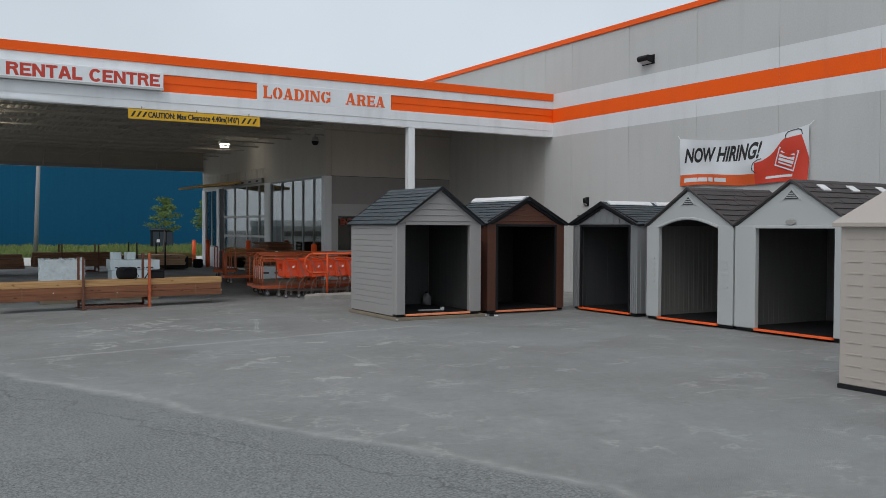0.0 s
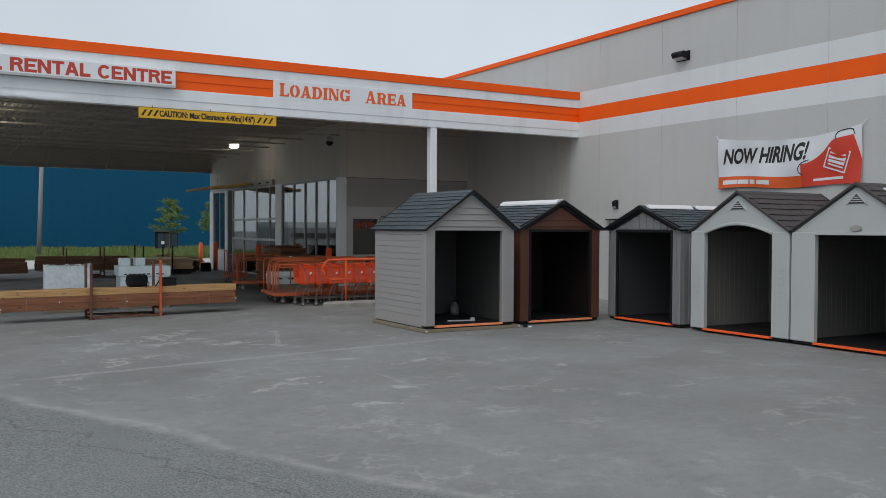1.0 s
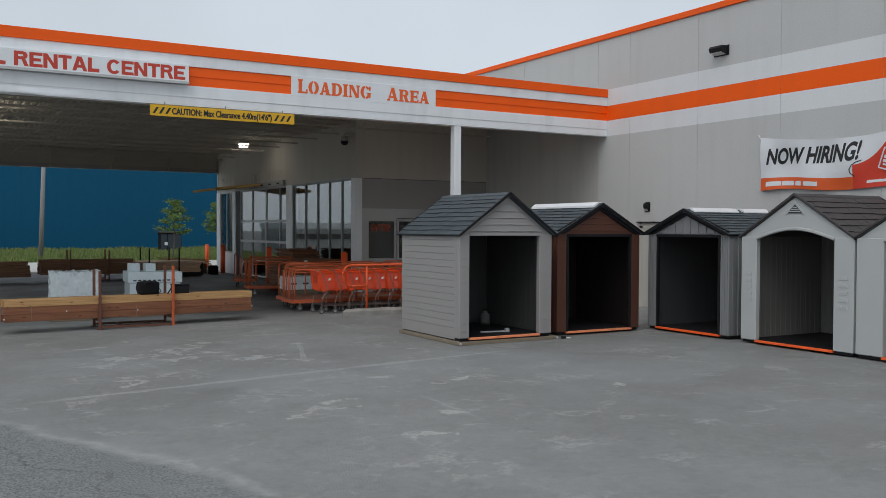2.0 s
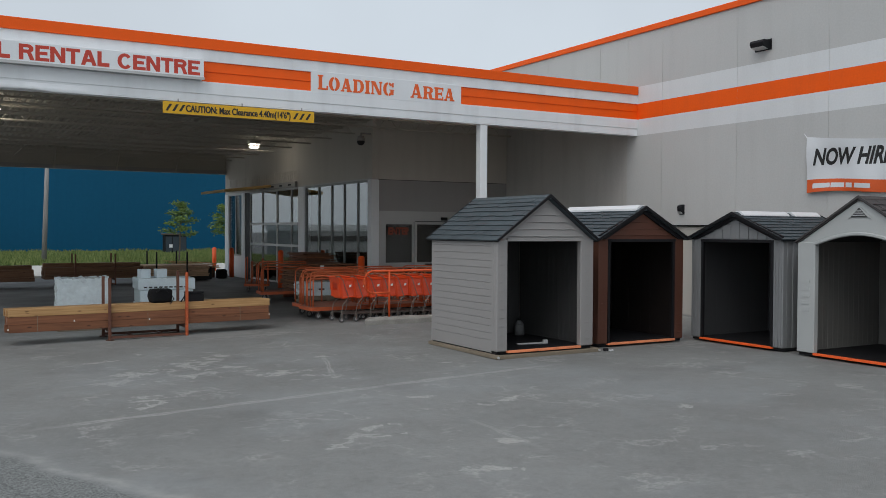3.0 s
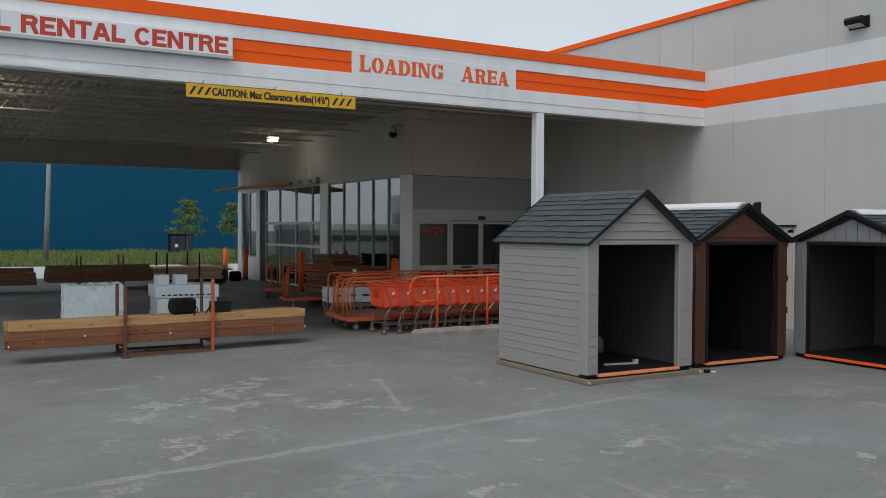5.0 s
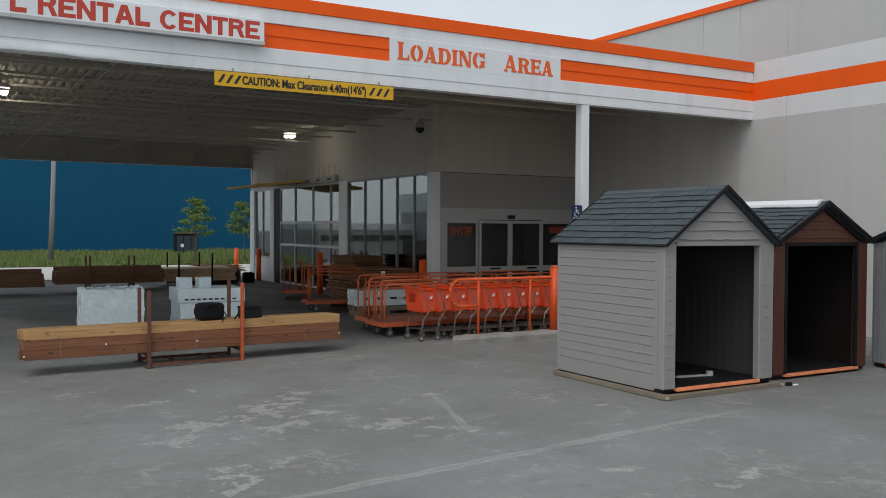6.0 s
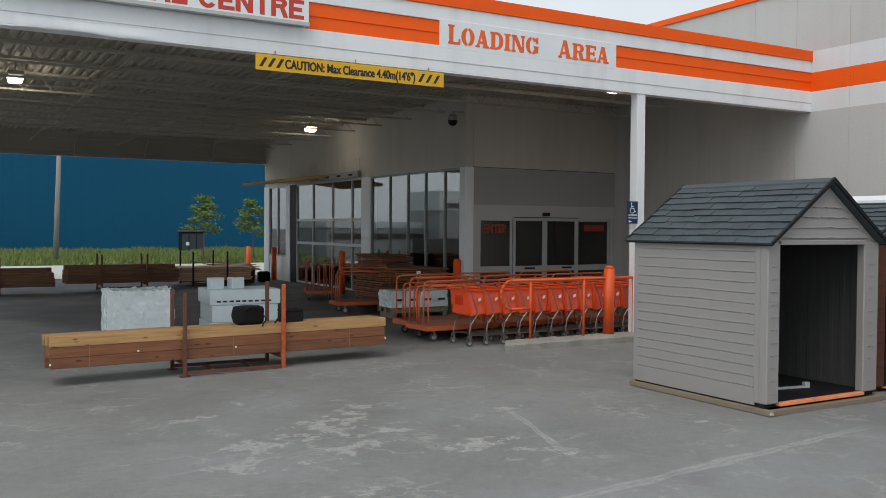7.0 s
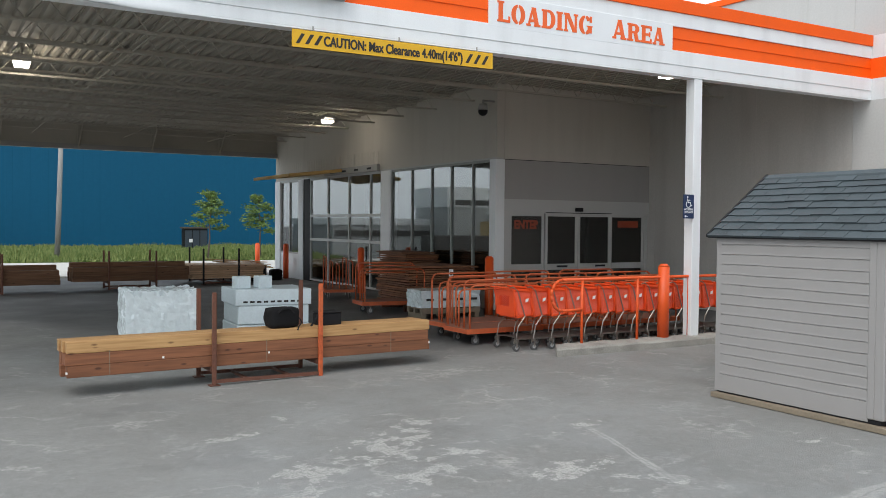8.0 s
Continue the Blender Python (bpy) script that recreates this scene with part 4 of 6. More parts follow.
def tree(m, height, seed, lean):
    rnd = random.Random(seed)
    t = thing("young_tree", m, "slim young tree with sparse light green leaves on the verge", "tree", "verge trees")
    bm = bmesh.new()
    pts = [Vector((lean * k * 0.05 + rnd.uniform(-0.03, 0.03), rnd.uniform(-0.03, 0.03), height * 0.95 * k / 6)) for k in range(7)]
    for k in range(6):
        rod(bm, pts[k], pts[k + 1], 0.055 - 0.007 * k, 7, 0.055 - 0.007 * (k + 1))
    tips = []
    for k in range(13):
        z = height * (0.44 + 0.5 * k / 13)
        base = pts[min(5, int(z / height * 6))]
        a, reach = k * 2.4 + rnd.uniform(-0.4, 0.4), rnd.uniform(0.7, 1.25) * (1.2 - z / height)
        tip = Vector((base.x + math.cos(a) * reach * 1.3, base.y + math.sin(a) * reach, z + rnd.uniform(0.0, 0.22)))
        rod(bm, (base.x, base.y, z), tip, 0.018, 5, 0.005)
        tips += [tip, (tip + Vector((base.x, base.y, z))) / 2]
    part("trunk", bm, M["bark"], t)
    verts, faces = [], []
    for tip in tips + [pts[6]]:
        for q in range(72):
            c = tip + Vector((rnd.gauss(0, 0.17), rnd.gauss(0, 0.16), rnd.gauss(0, 0.075)))
            s0 = rnd.uniform(0.05, 0.105)
            u = Vector((rnd.uniform(-1, 1), rnd.uniform(-1, 1), rnd.uniform(-0.5, 0.5))).normalized() * s0
            w = Vector((rnd.uniform(-1, 1), rnd.uniform(-1, 1), rnd.uniform(-1, 1))).normalized() * s0 * 0.6
            i = len(verts)
            verts += [c - u, c + w, c + u, c - w]
            faces.append((i, i + 1, i + 2, i + 3))
    me = bpy.data.meshes.new("crown")
    me.from_pydata([tuple(q) for q in verts], [], faces)
    me.materials.append(M["leaf"])
    crown = new("crown", me)
    crown.parent = t
    tagged(crown, "sparse light green leaves", kind="stuff")
    return t


tree(pose(-3.25, 36.9, 0.01), 3.85, 3, 0.6)
tree(pose(-0.15, 37.3, 0.01), 3.7, 8, -0.5)
pole = thing("utility_pole", pose(-10.3, 39.6, 0.05), "weathered grey wooden utility pole on the verge", "pole")
bm = bmesh.new()
rod(bm, (-0.22, 0, 0), (0.1, 0, 9.5), 0.145, 12, 0.1)
part("shaft", bm, surface("weathered_pole", (0.3, 0.29, 0.28), 0.85, vary=0.15, grain=30, bump=0.3), pole, smooth=True)
M["bag_dark"] = surface("dark_cabinet_door", (0.03, 0.045, 0.06), 0.6)
cab = thing("utility_cabinet", pose(0.6, 54.0, 0.08), "dark utility cabinet with pipes beside the blue building", "cabinet")
block("body", (-0.95, -0.35, 0.0, 0.75, 0.4, 1.55), M["black"], cab, "", 0.02)
block("roof", (-1.05, -0.45, 1.55, 0.85, 0.5, 1.66), M["bark"], cab, "brown flat lid", 0.01)
for k in range(3):
    block("door_panel", (-0.88 + k * 0.55, -0.37, 0.12, -0.4 + k * 0.55, -0.352, 1.42), M["bag_dark"], cab)
block("label_plate", (-0.6, -0.385, 0.55, -0.35, -0.372, 0.8), M["white_plastic"], cab)

# ---- sheds ----
def lap_panel(bm, length, z0, z1, n, out=0.005, thick=0.03, plain=0.2, rim=0.08):
    """A moulded wall panel along x with slightly wavy horizontal laps on its -y face and a plain rim at its start."""
    h = (z1 - z0 - plain) / n
    prof = [(thick, z0), (0.0, z0), (0.0, z0 + plain)]
    for i in range(n):
        z = z0 + plain + i * h
        prof += [(out * 1.5, z + 0.003), (out * 1.5, z + 0.009), (-out * 0.6, z + 0.014), (-out * 0.4, z + 0.024), (0.0, z + 0.036), (0.0, z + h - 0.002)]
    prof.append((thick, z1))
    box(bm, 0, 0, z0, rim, thick, z1)
    cols, rows = max(4, int(length / 0.16)), []
    for c in range(cols + 1):
        x = rim + (length - rim) * c / cols
        rows.append([bm.verts.new((x, y, z + (0.006 * noise.noise(Vector((x * 2.3, z * 5, length))) if 1 < k < len(prof) - 1 else 0))) for k, (y, z) in enumerate(prof)])
    for p, q in zip(rows, rows[1:]):
        for k in range(len(prof) - 1):
            bm.faces.new((p[k], q[k], q[k + 1], p[k + 1]))
    bm.faces.new(rows[0])
    bm.faces.new(rows[-1])


def rib_panel(bm, length, z0, z1, pitch=0.11, thick=0.03, out=0.012):
    """A moulded wall panel along x with upright ribs on its -y face."""
    prof = [(0, thick), (0, 0)]
    x = pitch * 0.4
    while x < length - pitch * 0.6:
        prof += [(x, 0), (x + 0.008, -out), (x + pitch * 0.42, -out), (x + pitch * 0.42 + 0.008, 0)]
        x += pitch
    prof += [(length, 0), (length, thick)]
    lo = [bm.verts.new((u, v, z0)) for u, v in prof]
    hi = [bm.verts.new((u, v, z1)) for u, v in prof]
    k = len(prof)
    for i in range(k):
        bm.faces.new((lo[i], lo[(i + 1) % k], hi[(i + 1) % k], hi[i]))
    bm.faces.new(lo)
    bm.faces.new(hi)


def shingle_slope(parent, m, run, rise, depth, courses, roof, rnd):
    """One roof slope from the eave (x = 0) up along +x; depth along y. The shingles share two meshes."""
    L = math.hypot(run, rise)
    ux, uz = run / L, rise / L
    step = L / courses
    bm = bmesh.new()
    prism(bm, [(0, -0.02), (0, 0.004), (run, rise + 0.004), (run, rise - 0.02)], 0, depth)
    slab = part("roof_slope", bm, M[roof], parent, "moulded shingle roof panel")
    slab.matrix_basis = m
    count = max(6, round(depth / 0.28))
    tab = depth / count
    shapes = []
    for wide in (tab, tab / 2):
        bm = bmesh.new()
        pts = [(-0.02, 0.004), (-0.02, 0.028), (step + 0.03, 0.008), (step + 0.03, 0.002)]
        prism(bm, [(q * ux - h * uz, q * uz + h * ux) for q, h in pts], 0.003, wide - 0.003)
        shapes.append(mesh_of("shingle", bm, M[roof]))
    for c in range(courses):
        y, k = 0.0, 0
        while y < depth - 0.01:
            half = c % 2 == 1 and (k == 0 or y > depth - tab * 0.75)
            ob = new("shingle", shapes[1 if half else 0])
            ob.parent = slab
            drop = rnd.choice((0, 0, 0.006, 0.014))
            lift = rnd.random() * 0.006
            s0 = c * step - (drop if c else 0)
            if c == courses - 1:
                s0 = min(s0, L - step - 0.03)
            ob.matrix_basis = pose(s0 * ux - lift * uz, y, s0 * uz + lift * ux)
            y += tab / 2 if half else tab
            k += 1
    return slab


def shed(m, w, d, eave, apex, wall, trim, roof, label, pil=(0.18, 0.26), side="lap", gable="lap", head=None, arch=0.0, over=0.1,
         inside=None, fascia=None, cap=None, post=None, seed=1, vent=False, badge=False, skylights=(), sill="hi_vis", base="black", courses=9, marks=11, rib=0.62):
    rnd = random.Random(seed)
    s = thing("garden_shed", m, label, "shed", "display sheds")
    inside = inside or wall
    fascia = fascia or trim
    head = head or eave
    hw = w / 2
    f = 0.05
    # floor
    block("floor", (-hw + 0.01, 0.02, 0, hw - 0.01, d - 0.02, f), M[base], s, "", 0.004)
    # side walls
    for sgn in (-1, 1):
        bm = bmesh.new()
        if side == "lap":
            lap_panel(bm, d - 0.16, 0.02, eave, 14)
        else:
            rib_panel(bm, d - 0.16, f, eave, 0.2)
        turn = pose(-hw, d, 0, 0, 0, -90) if sgn < 0 else pose(hw, 0.16, 0, 0, 0, 90)
        bmesh.ops.transform(bm, matrix=turn, verts=bm.verts)
        part("side_wall", bm, M[wall], s)
        # inner face of the same wall, its colour darkened for indoor shade
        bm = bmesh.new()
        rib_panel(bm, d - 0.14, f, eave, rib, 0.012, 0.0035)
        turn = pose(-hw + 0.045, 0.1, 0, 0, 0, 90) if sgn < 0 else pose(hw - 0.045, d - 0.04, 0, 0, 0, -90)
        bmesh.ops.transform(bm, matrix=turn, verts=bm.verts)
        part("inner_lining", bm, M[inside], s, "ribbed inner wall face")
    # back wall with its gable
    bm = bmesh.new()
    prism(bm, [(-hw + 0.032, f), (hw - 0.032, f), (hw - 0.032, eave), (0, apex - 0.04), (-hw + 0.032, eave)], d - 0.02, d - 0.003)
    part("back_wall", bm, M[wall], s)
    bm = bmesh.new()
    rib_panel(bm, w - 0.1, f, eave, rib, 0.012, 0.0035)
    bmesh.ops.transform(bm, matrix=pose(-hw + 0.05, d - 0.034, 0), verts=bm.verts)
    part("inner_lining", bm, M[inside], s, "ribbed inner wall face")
    # front posts
    for sgn, pw in ((-1, pil[0]), (1, pil[1])):
        bm = bmesh.new()
        a, b = (-hw - 0.012, -hw + pw) if sgn < 0 else (hw - pw, hw + 0.012)
        box(bm, a, -0.02, f, b, 0.09, eave)
        edge = (a, a + 0.05) if sgn < 0 else (b - 0.05, b)
        box(bm, edge[0], 0.08, f, edge[1], 0.17, eave)
        part("front_post", bm, M[post or wall], s, "", 0.012)
        for k in range(3 if gable == "board" else 0):
            xr = a + (b - a) * (0.12 + 0.3 * k)
            block("post_rib", (xr, -0.03, f + 0.02, xr + (b - a) * 0.16, -0.019, eave - 0.02), M[post or wall], s)
        for k in range(0 if gable == "board" else marks):
            za = f + (0.12 if marks == 11 else 0.7) + k * ((eave - f - 0.25) / 11 if marks == 11 else 0.12)
            bm = bmesh.new()
            wide, tall = (0.075, 0.05) if marks == 5 else (0.045, 0.01)
            box(bm, (a + b) / 2 - wide, -0.03, za, (a + b) / 2 + wide, -0.018, za + tall)
            part("lap_mark", bm, M[post or wall], s)
    # gable over the opening
    slope = (apex - eave) / (hw + 0.02)
    def roof_z(x):
        return apex - 0.03 - abs(x) * slope
    bm = bmesh.new()
    steps = 10
    oa, ob = -hw + pil[0], hw - pil[1]
    lower = [(-hw, eave - 0.02), (oa, eave - 0.02)] if head <= eave else [(-hw, eave - 0.02)]
    for i in range(steps + 1):
        u = i / steps
        lower.append((oa + (ob - oa) * u, head + arch * math.sin(math.pi * u)))
    lower += [(hw, eave - 0.02)]
    upper = [(hw, roof_z(hw)), (0, roof_z(0)), (-hw, roof_z(-hw))]
    prism(bm, lower + upper, 0.0, 0.05)
    part("gable", bm, M[wall], s)
    if gable == "lap":
        for i in range(5):
            z = eave + 0.05 + i * 0.12
            half = (apex - 0.09 - z) / slope - 0.05
            top = min(z + 0.12, apex - 0.1)
            high = max(0.02, (apex - 0.09 - top) / slope - 0.05)
            if half < 0.12:
                continue
            bm = bmesh.new()
            n = 18
            proud = -0.022 if seed == 3 else -0.014
            rows = []
            for k in range(n + 1):
                u = k / n * 2 - 1
                zz = z + 0.012 * noise.noise(Vector((k * 0.55, i * 3.7, seed)))
                rows.append([bm.verts.new(p) for p in ((u * half, -0.001, zz), (u * half, proud, zz + 0.003), (u * half, proud * 0.75, zz + 0.02), (u * high, -0.003, top))])
            for p, q in zip(rows, rows[1:]):
                for k in range(3):
                    bm.faces.new((p[k], q[k], q[k + 1], p[k + 1]))
            part("gable_board", bm, M[wall], s)
    elif gable == "board":
        k = -hw + 0.15
        while k < hw - 0.15:
            zt = min(roof_z(k), roof_z(k + 0.2)) - 0.05
            if zt > head + 0.08:
                bm = bmesh.new()
                box(bm, k, -0.016, head + 0.06, k + 0.19, 0.0, zt)
                part("gable_board", bm, M[wall], s)
            k += 0.205
    # beam over the opening
    if not arch:
        block("door_head", (oa - 0.01, -0.03, head - 0.01, ob + 0.01, 0.06, head + 0.045), M[trim if trim == "black" else wall], s, "", 0.006)
    else:
        bm = bmesh.new()
        prev = None
        for i in range(13):
            u = i / 12
            p = (oa + (ob - oa) * u, -0.01, head + arch * math.sin(math.pi * u) + 0.015)
            if prev:
                rod(bm, prev, p, 0.03, 6)
            prev = p
        part("arch_moulding", bm, M[wall], s)
    if trim == "black":
        for xx in (oa, ob - 0.05):
            block("door_jamb", (xx, -0.024, f, xx + 0.05, 0.03, head), M["black"], s)
    # roof
    ev = hw + over
    fo = 0.1 if fascia == "black" else 0.03
    ez = eave + 0.0 - over * slope * 0.6
    shingle_slope(s, pose(-ev, -fo, ez), ev, apex - ez, d + fo + 0.1, courses, roof, rnd)
    shingle_slope(s, pose(ev, d + 0.1, ez, 0, 0, 180), ev, apex - ez, d + fo + 0.1, courses, roof, rnd)
    bm = bmesh.new()
    prism(bm, [(-0.09, apex - 0.05), (-0.07, apex - 0.01), (0, apex + 0.035), (0.07, apex - 0.01), (0.09, apex - 0.05)], -fo, d + 0.1)
    part("ridge_cap", bm, M[roof], s)
    thin = 0.018 if fascia == "black" else 0.03
    for yy in (-fo - 0.025, d + 0.09):
        bm = bmesh.new()
        for sg in (-1, 1):
            prism(bm, [(sg * (ev + 0.015), ez - 0.03 + thin), (sg * (ev + 0.015), ez + 0.025), (0, apex + 0.04), (0, apex - 0.035 + thin)], yy, yy + 0.035)
        part("rake_trim", bm, M[fascia], s, "dark verge trim" if fascia == "black" else "")
    if trim == "black":
        bm = bmesh.new()
        for sg in (-1, 1):
            prism(bm, [(sg * (hw + 0.01), eave - 0.02), (sg * (hw + 0.01), eave + 0.06), (0, apex + 0.02), (0, apex - 0.1), (sg * (hw - 0.13), eave - 0.02)], -0.045, -0.005)
        part("gable_band", bm, M["black"], s, "black band under the verge")
    for sg in (-1, 1):
        block("eave_trim", (min(sg * (ev + 0.01), sg * (ev - 0.015)), -fo, ez - 0.022, max(sg * (ev + 0.01), sg * (ev - 0.015)), d + 0.1, ez - 0.002), M[fascia], s)
    for ca, cb in cap or ():
        bm = bmesh.new()
        prism(bm, [(-0.15, apex - 0.06), (-0.14, apex - 0.01), (-0.05, apex + 0.055), (0.05, apex + 0.055), (0.14, apex - 0.01), (0.15, apex - 0.06)], ca, cb)
        part("skylight_ridge", bm, M["white_plastic"], s, "white translucent ridge skylight", 0.006)
    for (ya, sa) in skylights:
        x0, x1 = ev * (1 - sa), ev * (1 - sa - 0.12)
        za, zb = ez + (apex - ez) * sa + 0.03, ez + (apex - ez) * (sa + 0.12) + 0.03
        bm = bmesh.new()
        prism(bm, [(x0, za), (x1, zb), (x1, zb + 0.02), (x0, za + 0.02)], ya, ya + 0.2)
        part("skylight", bm, M["white_plastic"], s, "small white roof skylight")
    if vent:
        bm = bmesh.new()
        prism(bm, [(-0.17, apex - 0.31), (0.17, apex - 0.31), (0, apex - 0.15)], -0.012, 0.0)
        part("vent", bm, M["in_dark"], s, "triangular louvred vent")
        for k in range(3):
            hw2 = 0.11 - k * 0.035
            block("vent_slat", (-hw2, -0.024, apex - 0.285 + k * 0.035, hw2, -0.01, apex - 0.27 + k * 0.035), M[wall], s)
        bm = bmesh.new()
        for sg in (-1, 1):
            prism(bm, [(sg * 0.2, apex - 0.32), (sg * 0.165, apex - 0.32), (0, apex - 0.15), (0, apex - 0.115)], -0.02, 0.0)
        part("vent_frame", bm, M[wall], s)
    if badge:
        bm = bmesh.new()
        bmesh.ops.create_cone(bm, cap_ends=True, segments=24, radius1=0.11, radius2=0.1, depth=0.02, matrix=pose(0, -0.03, head + 0.1, 90, 0, 0) @ Matrix.Diagonal((1, 0.45, 1, 1)))
        part("badge", bm, M["grey_metal"], s, "oval metal maker's badge")
    if sill:
        bm = bmesh.new()
        box(bm, oa, -0.05, f - 0.03, ob, 0.03, f + 0.008)
        part("threshold_strip", bm, M[sill], s, "bright orange edge strip across the threshold", 0.004)
    return s


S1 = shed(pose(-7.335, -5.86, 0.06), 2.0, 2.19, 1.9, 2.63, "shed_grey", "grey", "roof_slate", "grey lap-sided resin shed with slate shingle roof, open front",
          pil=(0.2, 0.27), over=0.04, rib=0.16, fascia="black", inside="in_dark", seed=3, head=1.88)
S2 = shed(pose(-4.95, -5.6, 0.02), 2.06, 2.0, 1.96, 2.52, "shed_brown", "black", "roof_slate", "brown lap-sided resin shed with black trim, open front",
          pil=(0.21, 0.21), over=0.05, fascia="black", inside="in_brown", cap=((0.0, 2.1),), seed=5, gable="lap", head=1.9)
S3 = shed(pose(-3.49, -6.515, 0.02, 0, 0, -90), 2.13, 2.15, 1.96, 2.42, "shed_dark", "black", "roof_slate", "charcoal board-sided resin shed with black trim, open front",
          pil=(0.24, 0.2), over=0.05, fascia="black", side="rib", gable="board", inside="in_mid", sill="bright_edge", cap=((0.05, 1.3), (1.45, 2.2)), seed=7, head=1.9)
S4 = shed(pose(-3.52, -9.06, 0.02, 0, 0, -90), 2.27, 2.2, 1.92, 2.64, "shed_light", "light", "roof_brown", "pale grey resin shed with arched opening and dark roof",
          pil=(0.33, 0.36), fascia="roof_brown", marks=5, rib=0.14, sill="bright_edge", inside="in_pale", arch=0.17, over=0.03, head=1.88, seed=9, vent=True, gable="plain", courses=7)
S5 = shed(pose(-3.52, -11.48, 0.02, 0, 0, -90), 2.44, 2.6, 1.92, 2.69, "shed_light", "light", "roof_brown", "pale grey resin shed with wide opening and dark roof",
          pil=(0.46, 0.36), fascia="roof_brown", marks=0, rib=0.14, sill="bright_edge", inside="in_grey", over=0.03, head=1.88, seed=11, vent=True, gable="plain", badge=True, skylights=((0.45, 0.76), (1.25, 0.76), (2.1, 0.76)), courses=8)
# timber skids under the grey shed
M["timber"] = surface("weathered_timber", (0.22, 0.18, 0.13), 0.85, vary=0.2, grain=40, blotch=3, bump=0.3)
skid = thing("timber_base", pose(-7.335, -5.86, 0.0), "weathered timber frame under the grey shed", "timber frame")
block("side_timber", (-1.06, -0.12, 0.0, -0.97, 2.2, 0.06), M["timber"], skid, "", 0.004)
block("side_timber", (0.99, -0.12, 0.0, 1.1, 2.2, 0.06), M["timber"], skid, "", 0.004)
block("front_timber", (-0.97, -0.12, 0.0, 0.99, -0.03, 0.058), M["timber"], skid, "", 0.004)
block("rear_timber", (-0.97, 2.11, 0.0, 0.99, 2.2, 0.058), M["timber"], skid, "", 0.004)
for bx in (-1.04, 1.07):
    bm = bmesh.new()
    rod(bm, (bx, -0.14, 0.03), (bx, -0.11, 0.03), 0.022, 8)
    part("bolt", bm, M["frame_alu"], skid, "bright bolt head")
# loose white bracket lying on the shed floor
br = thing("floor_bracket", pose(-7.2, -5.3, 0.111, 0, 0, -10), "white plastic bracket lying on the shed floor", "bracket")
bm = bmesh.new()
box(bm, -0.3, -0.03, 0, 0.2, 0.03, 0.025)
box(bm, 0.2, -0.03, 0, 0.28, 0.03, 0.07)
part("bracket_body", bm, M["shed_light"], br, bevel=0.004)
# pale jug left at the back of the grey shed
jug = thing("plastic_jug", pose(-6.62, -4.05, 0.111), "pale translucent plastic jug on the shed floor", "jug")
bm = bmesh.new()
bmesh.ops.create_cone(bm, cap_ends=True, segments=14, radius1=0.1, radius2=0.095, depth=0.2, matrix=pose(0, 0, 0.1))
bmesh.ops.create_cone(bm, cap_ends=True, segments=14, radius1=0.095, radius2=0.03, depth=0.08, matrix=pose(0, 0, 0.24))
part("jug_body", bm, M["inside_grey"], jug, smooth=True)
bm = bmesh.new()
rod(bm, (0, 0, 0.28), (0, 0, 0.31), 0.035, 12)
part("cap", bm, M["black"], jug)
# anchor foot between the two sheds
ft = thing("anchor_strap", pose(-6.1, -5.98, 0.0), "black anchor foot with a white strap end by the shed", "strap")
block("foot", (-0.06, -0.03, 0.0, 0.03, 0.03, 0.05), M["black"], ft, "", 0.01)
block("strap_end", (0.03, -0.06, 0.0, 0.12, -0.02, 0.025), M["white_plastic"], ft, "", 0.008)
# beige shed with its closed face to the yard
bs = thing("garden_shed", pose(-7.2, -16.15, 0.0, 0, 0, -90), "beige moulded resin shed with closed panelled wall", "shed", "display sheds")
block("floor", (-1.06, -0.02, 0, 1.06, 2.0, 0.05), M["black"], bs)
for k in range(3):
    x0 = -1.06 + k * 0.7067
    block("wall_panel", (x0 + 0.004, 0.0, 0.05, x0 + 0.7027, 0.05, 1.93), M["shed_beige"], bs, "", 0.01)
    for col in (0.1, 0.42):
        for r in range(13):
            block("lap_mark", (x0 + col, -0.008, 0.14 + r * 0.135, x0 + col + 0.2, 0.0, 0.152 + r * 0.135), M["shed_beige"], bs)
for sg in (-1, 1):
    bm = bmesh.new()
    rib_panel(bm, 1.95, 0.05, 1.93, 0.35)
    bmesh.ops.transform(bm, matrix=pose(-1.06, 2.0, 0, 0, 0, -90) if sg < 0 else pose(1.06, 0.05, 0, 0, 0, 90), verts=bm.verts)
    part("side_wall", bm, M["shed_beige"], bs)
block("back_wall", (-1.06, 1.95, 0.05, 1.06, 2.0, 1.93), M["shed_beige"], bs)
for ya, yb in ((-0.08, 1.0), (2.08, 1.0)):
    bm = bmesh.new()
    prism(bm, [(ya, 1.9), (ya, 1.95), (yb, 2.38), (yb, 2.33)], -1.12, 1.12, "x")
    part("roof_slope", bm, M["shed_beige"], bs, "", 0.004)
for xa in (-1.06, 1.01):
    bm = bmesh.new()
    prism(bm, [(0.0, 1.93), (2.0, 1.93), (1.0, 2.33)], xa, xa + 0.05, "x")
    part("gable", bm, M["shed_beige"], bs)

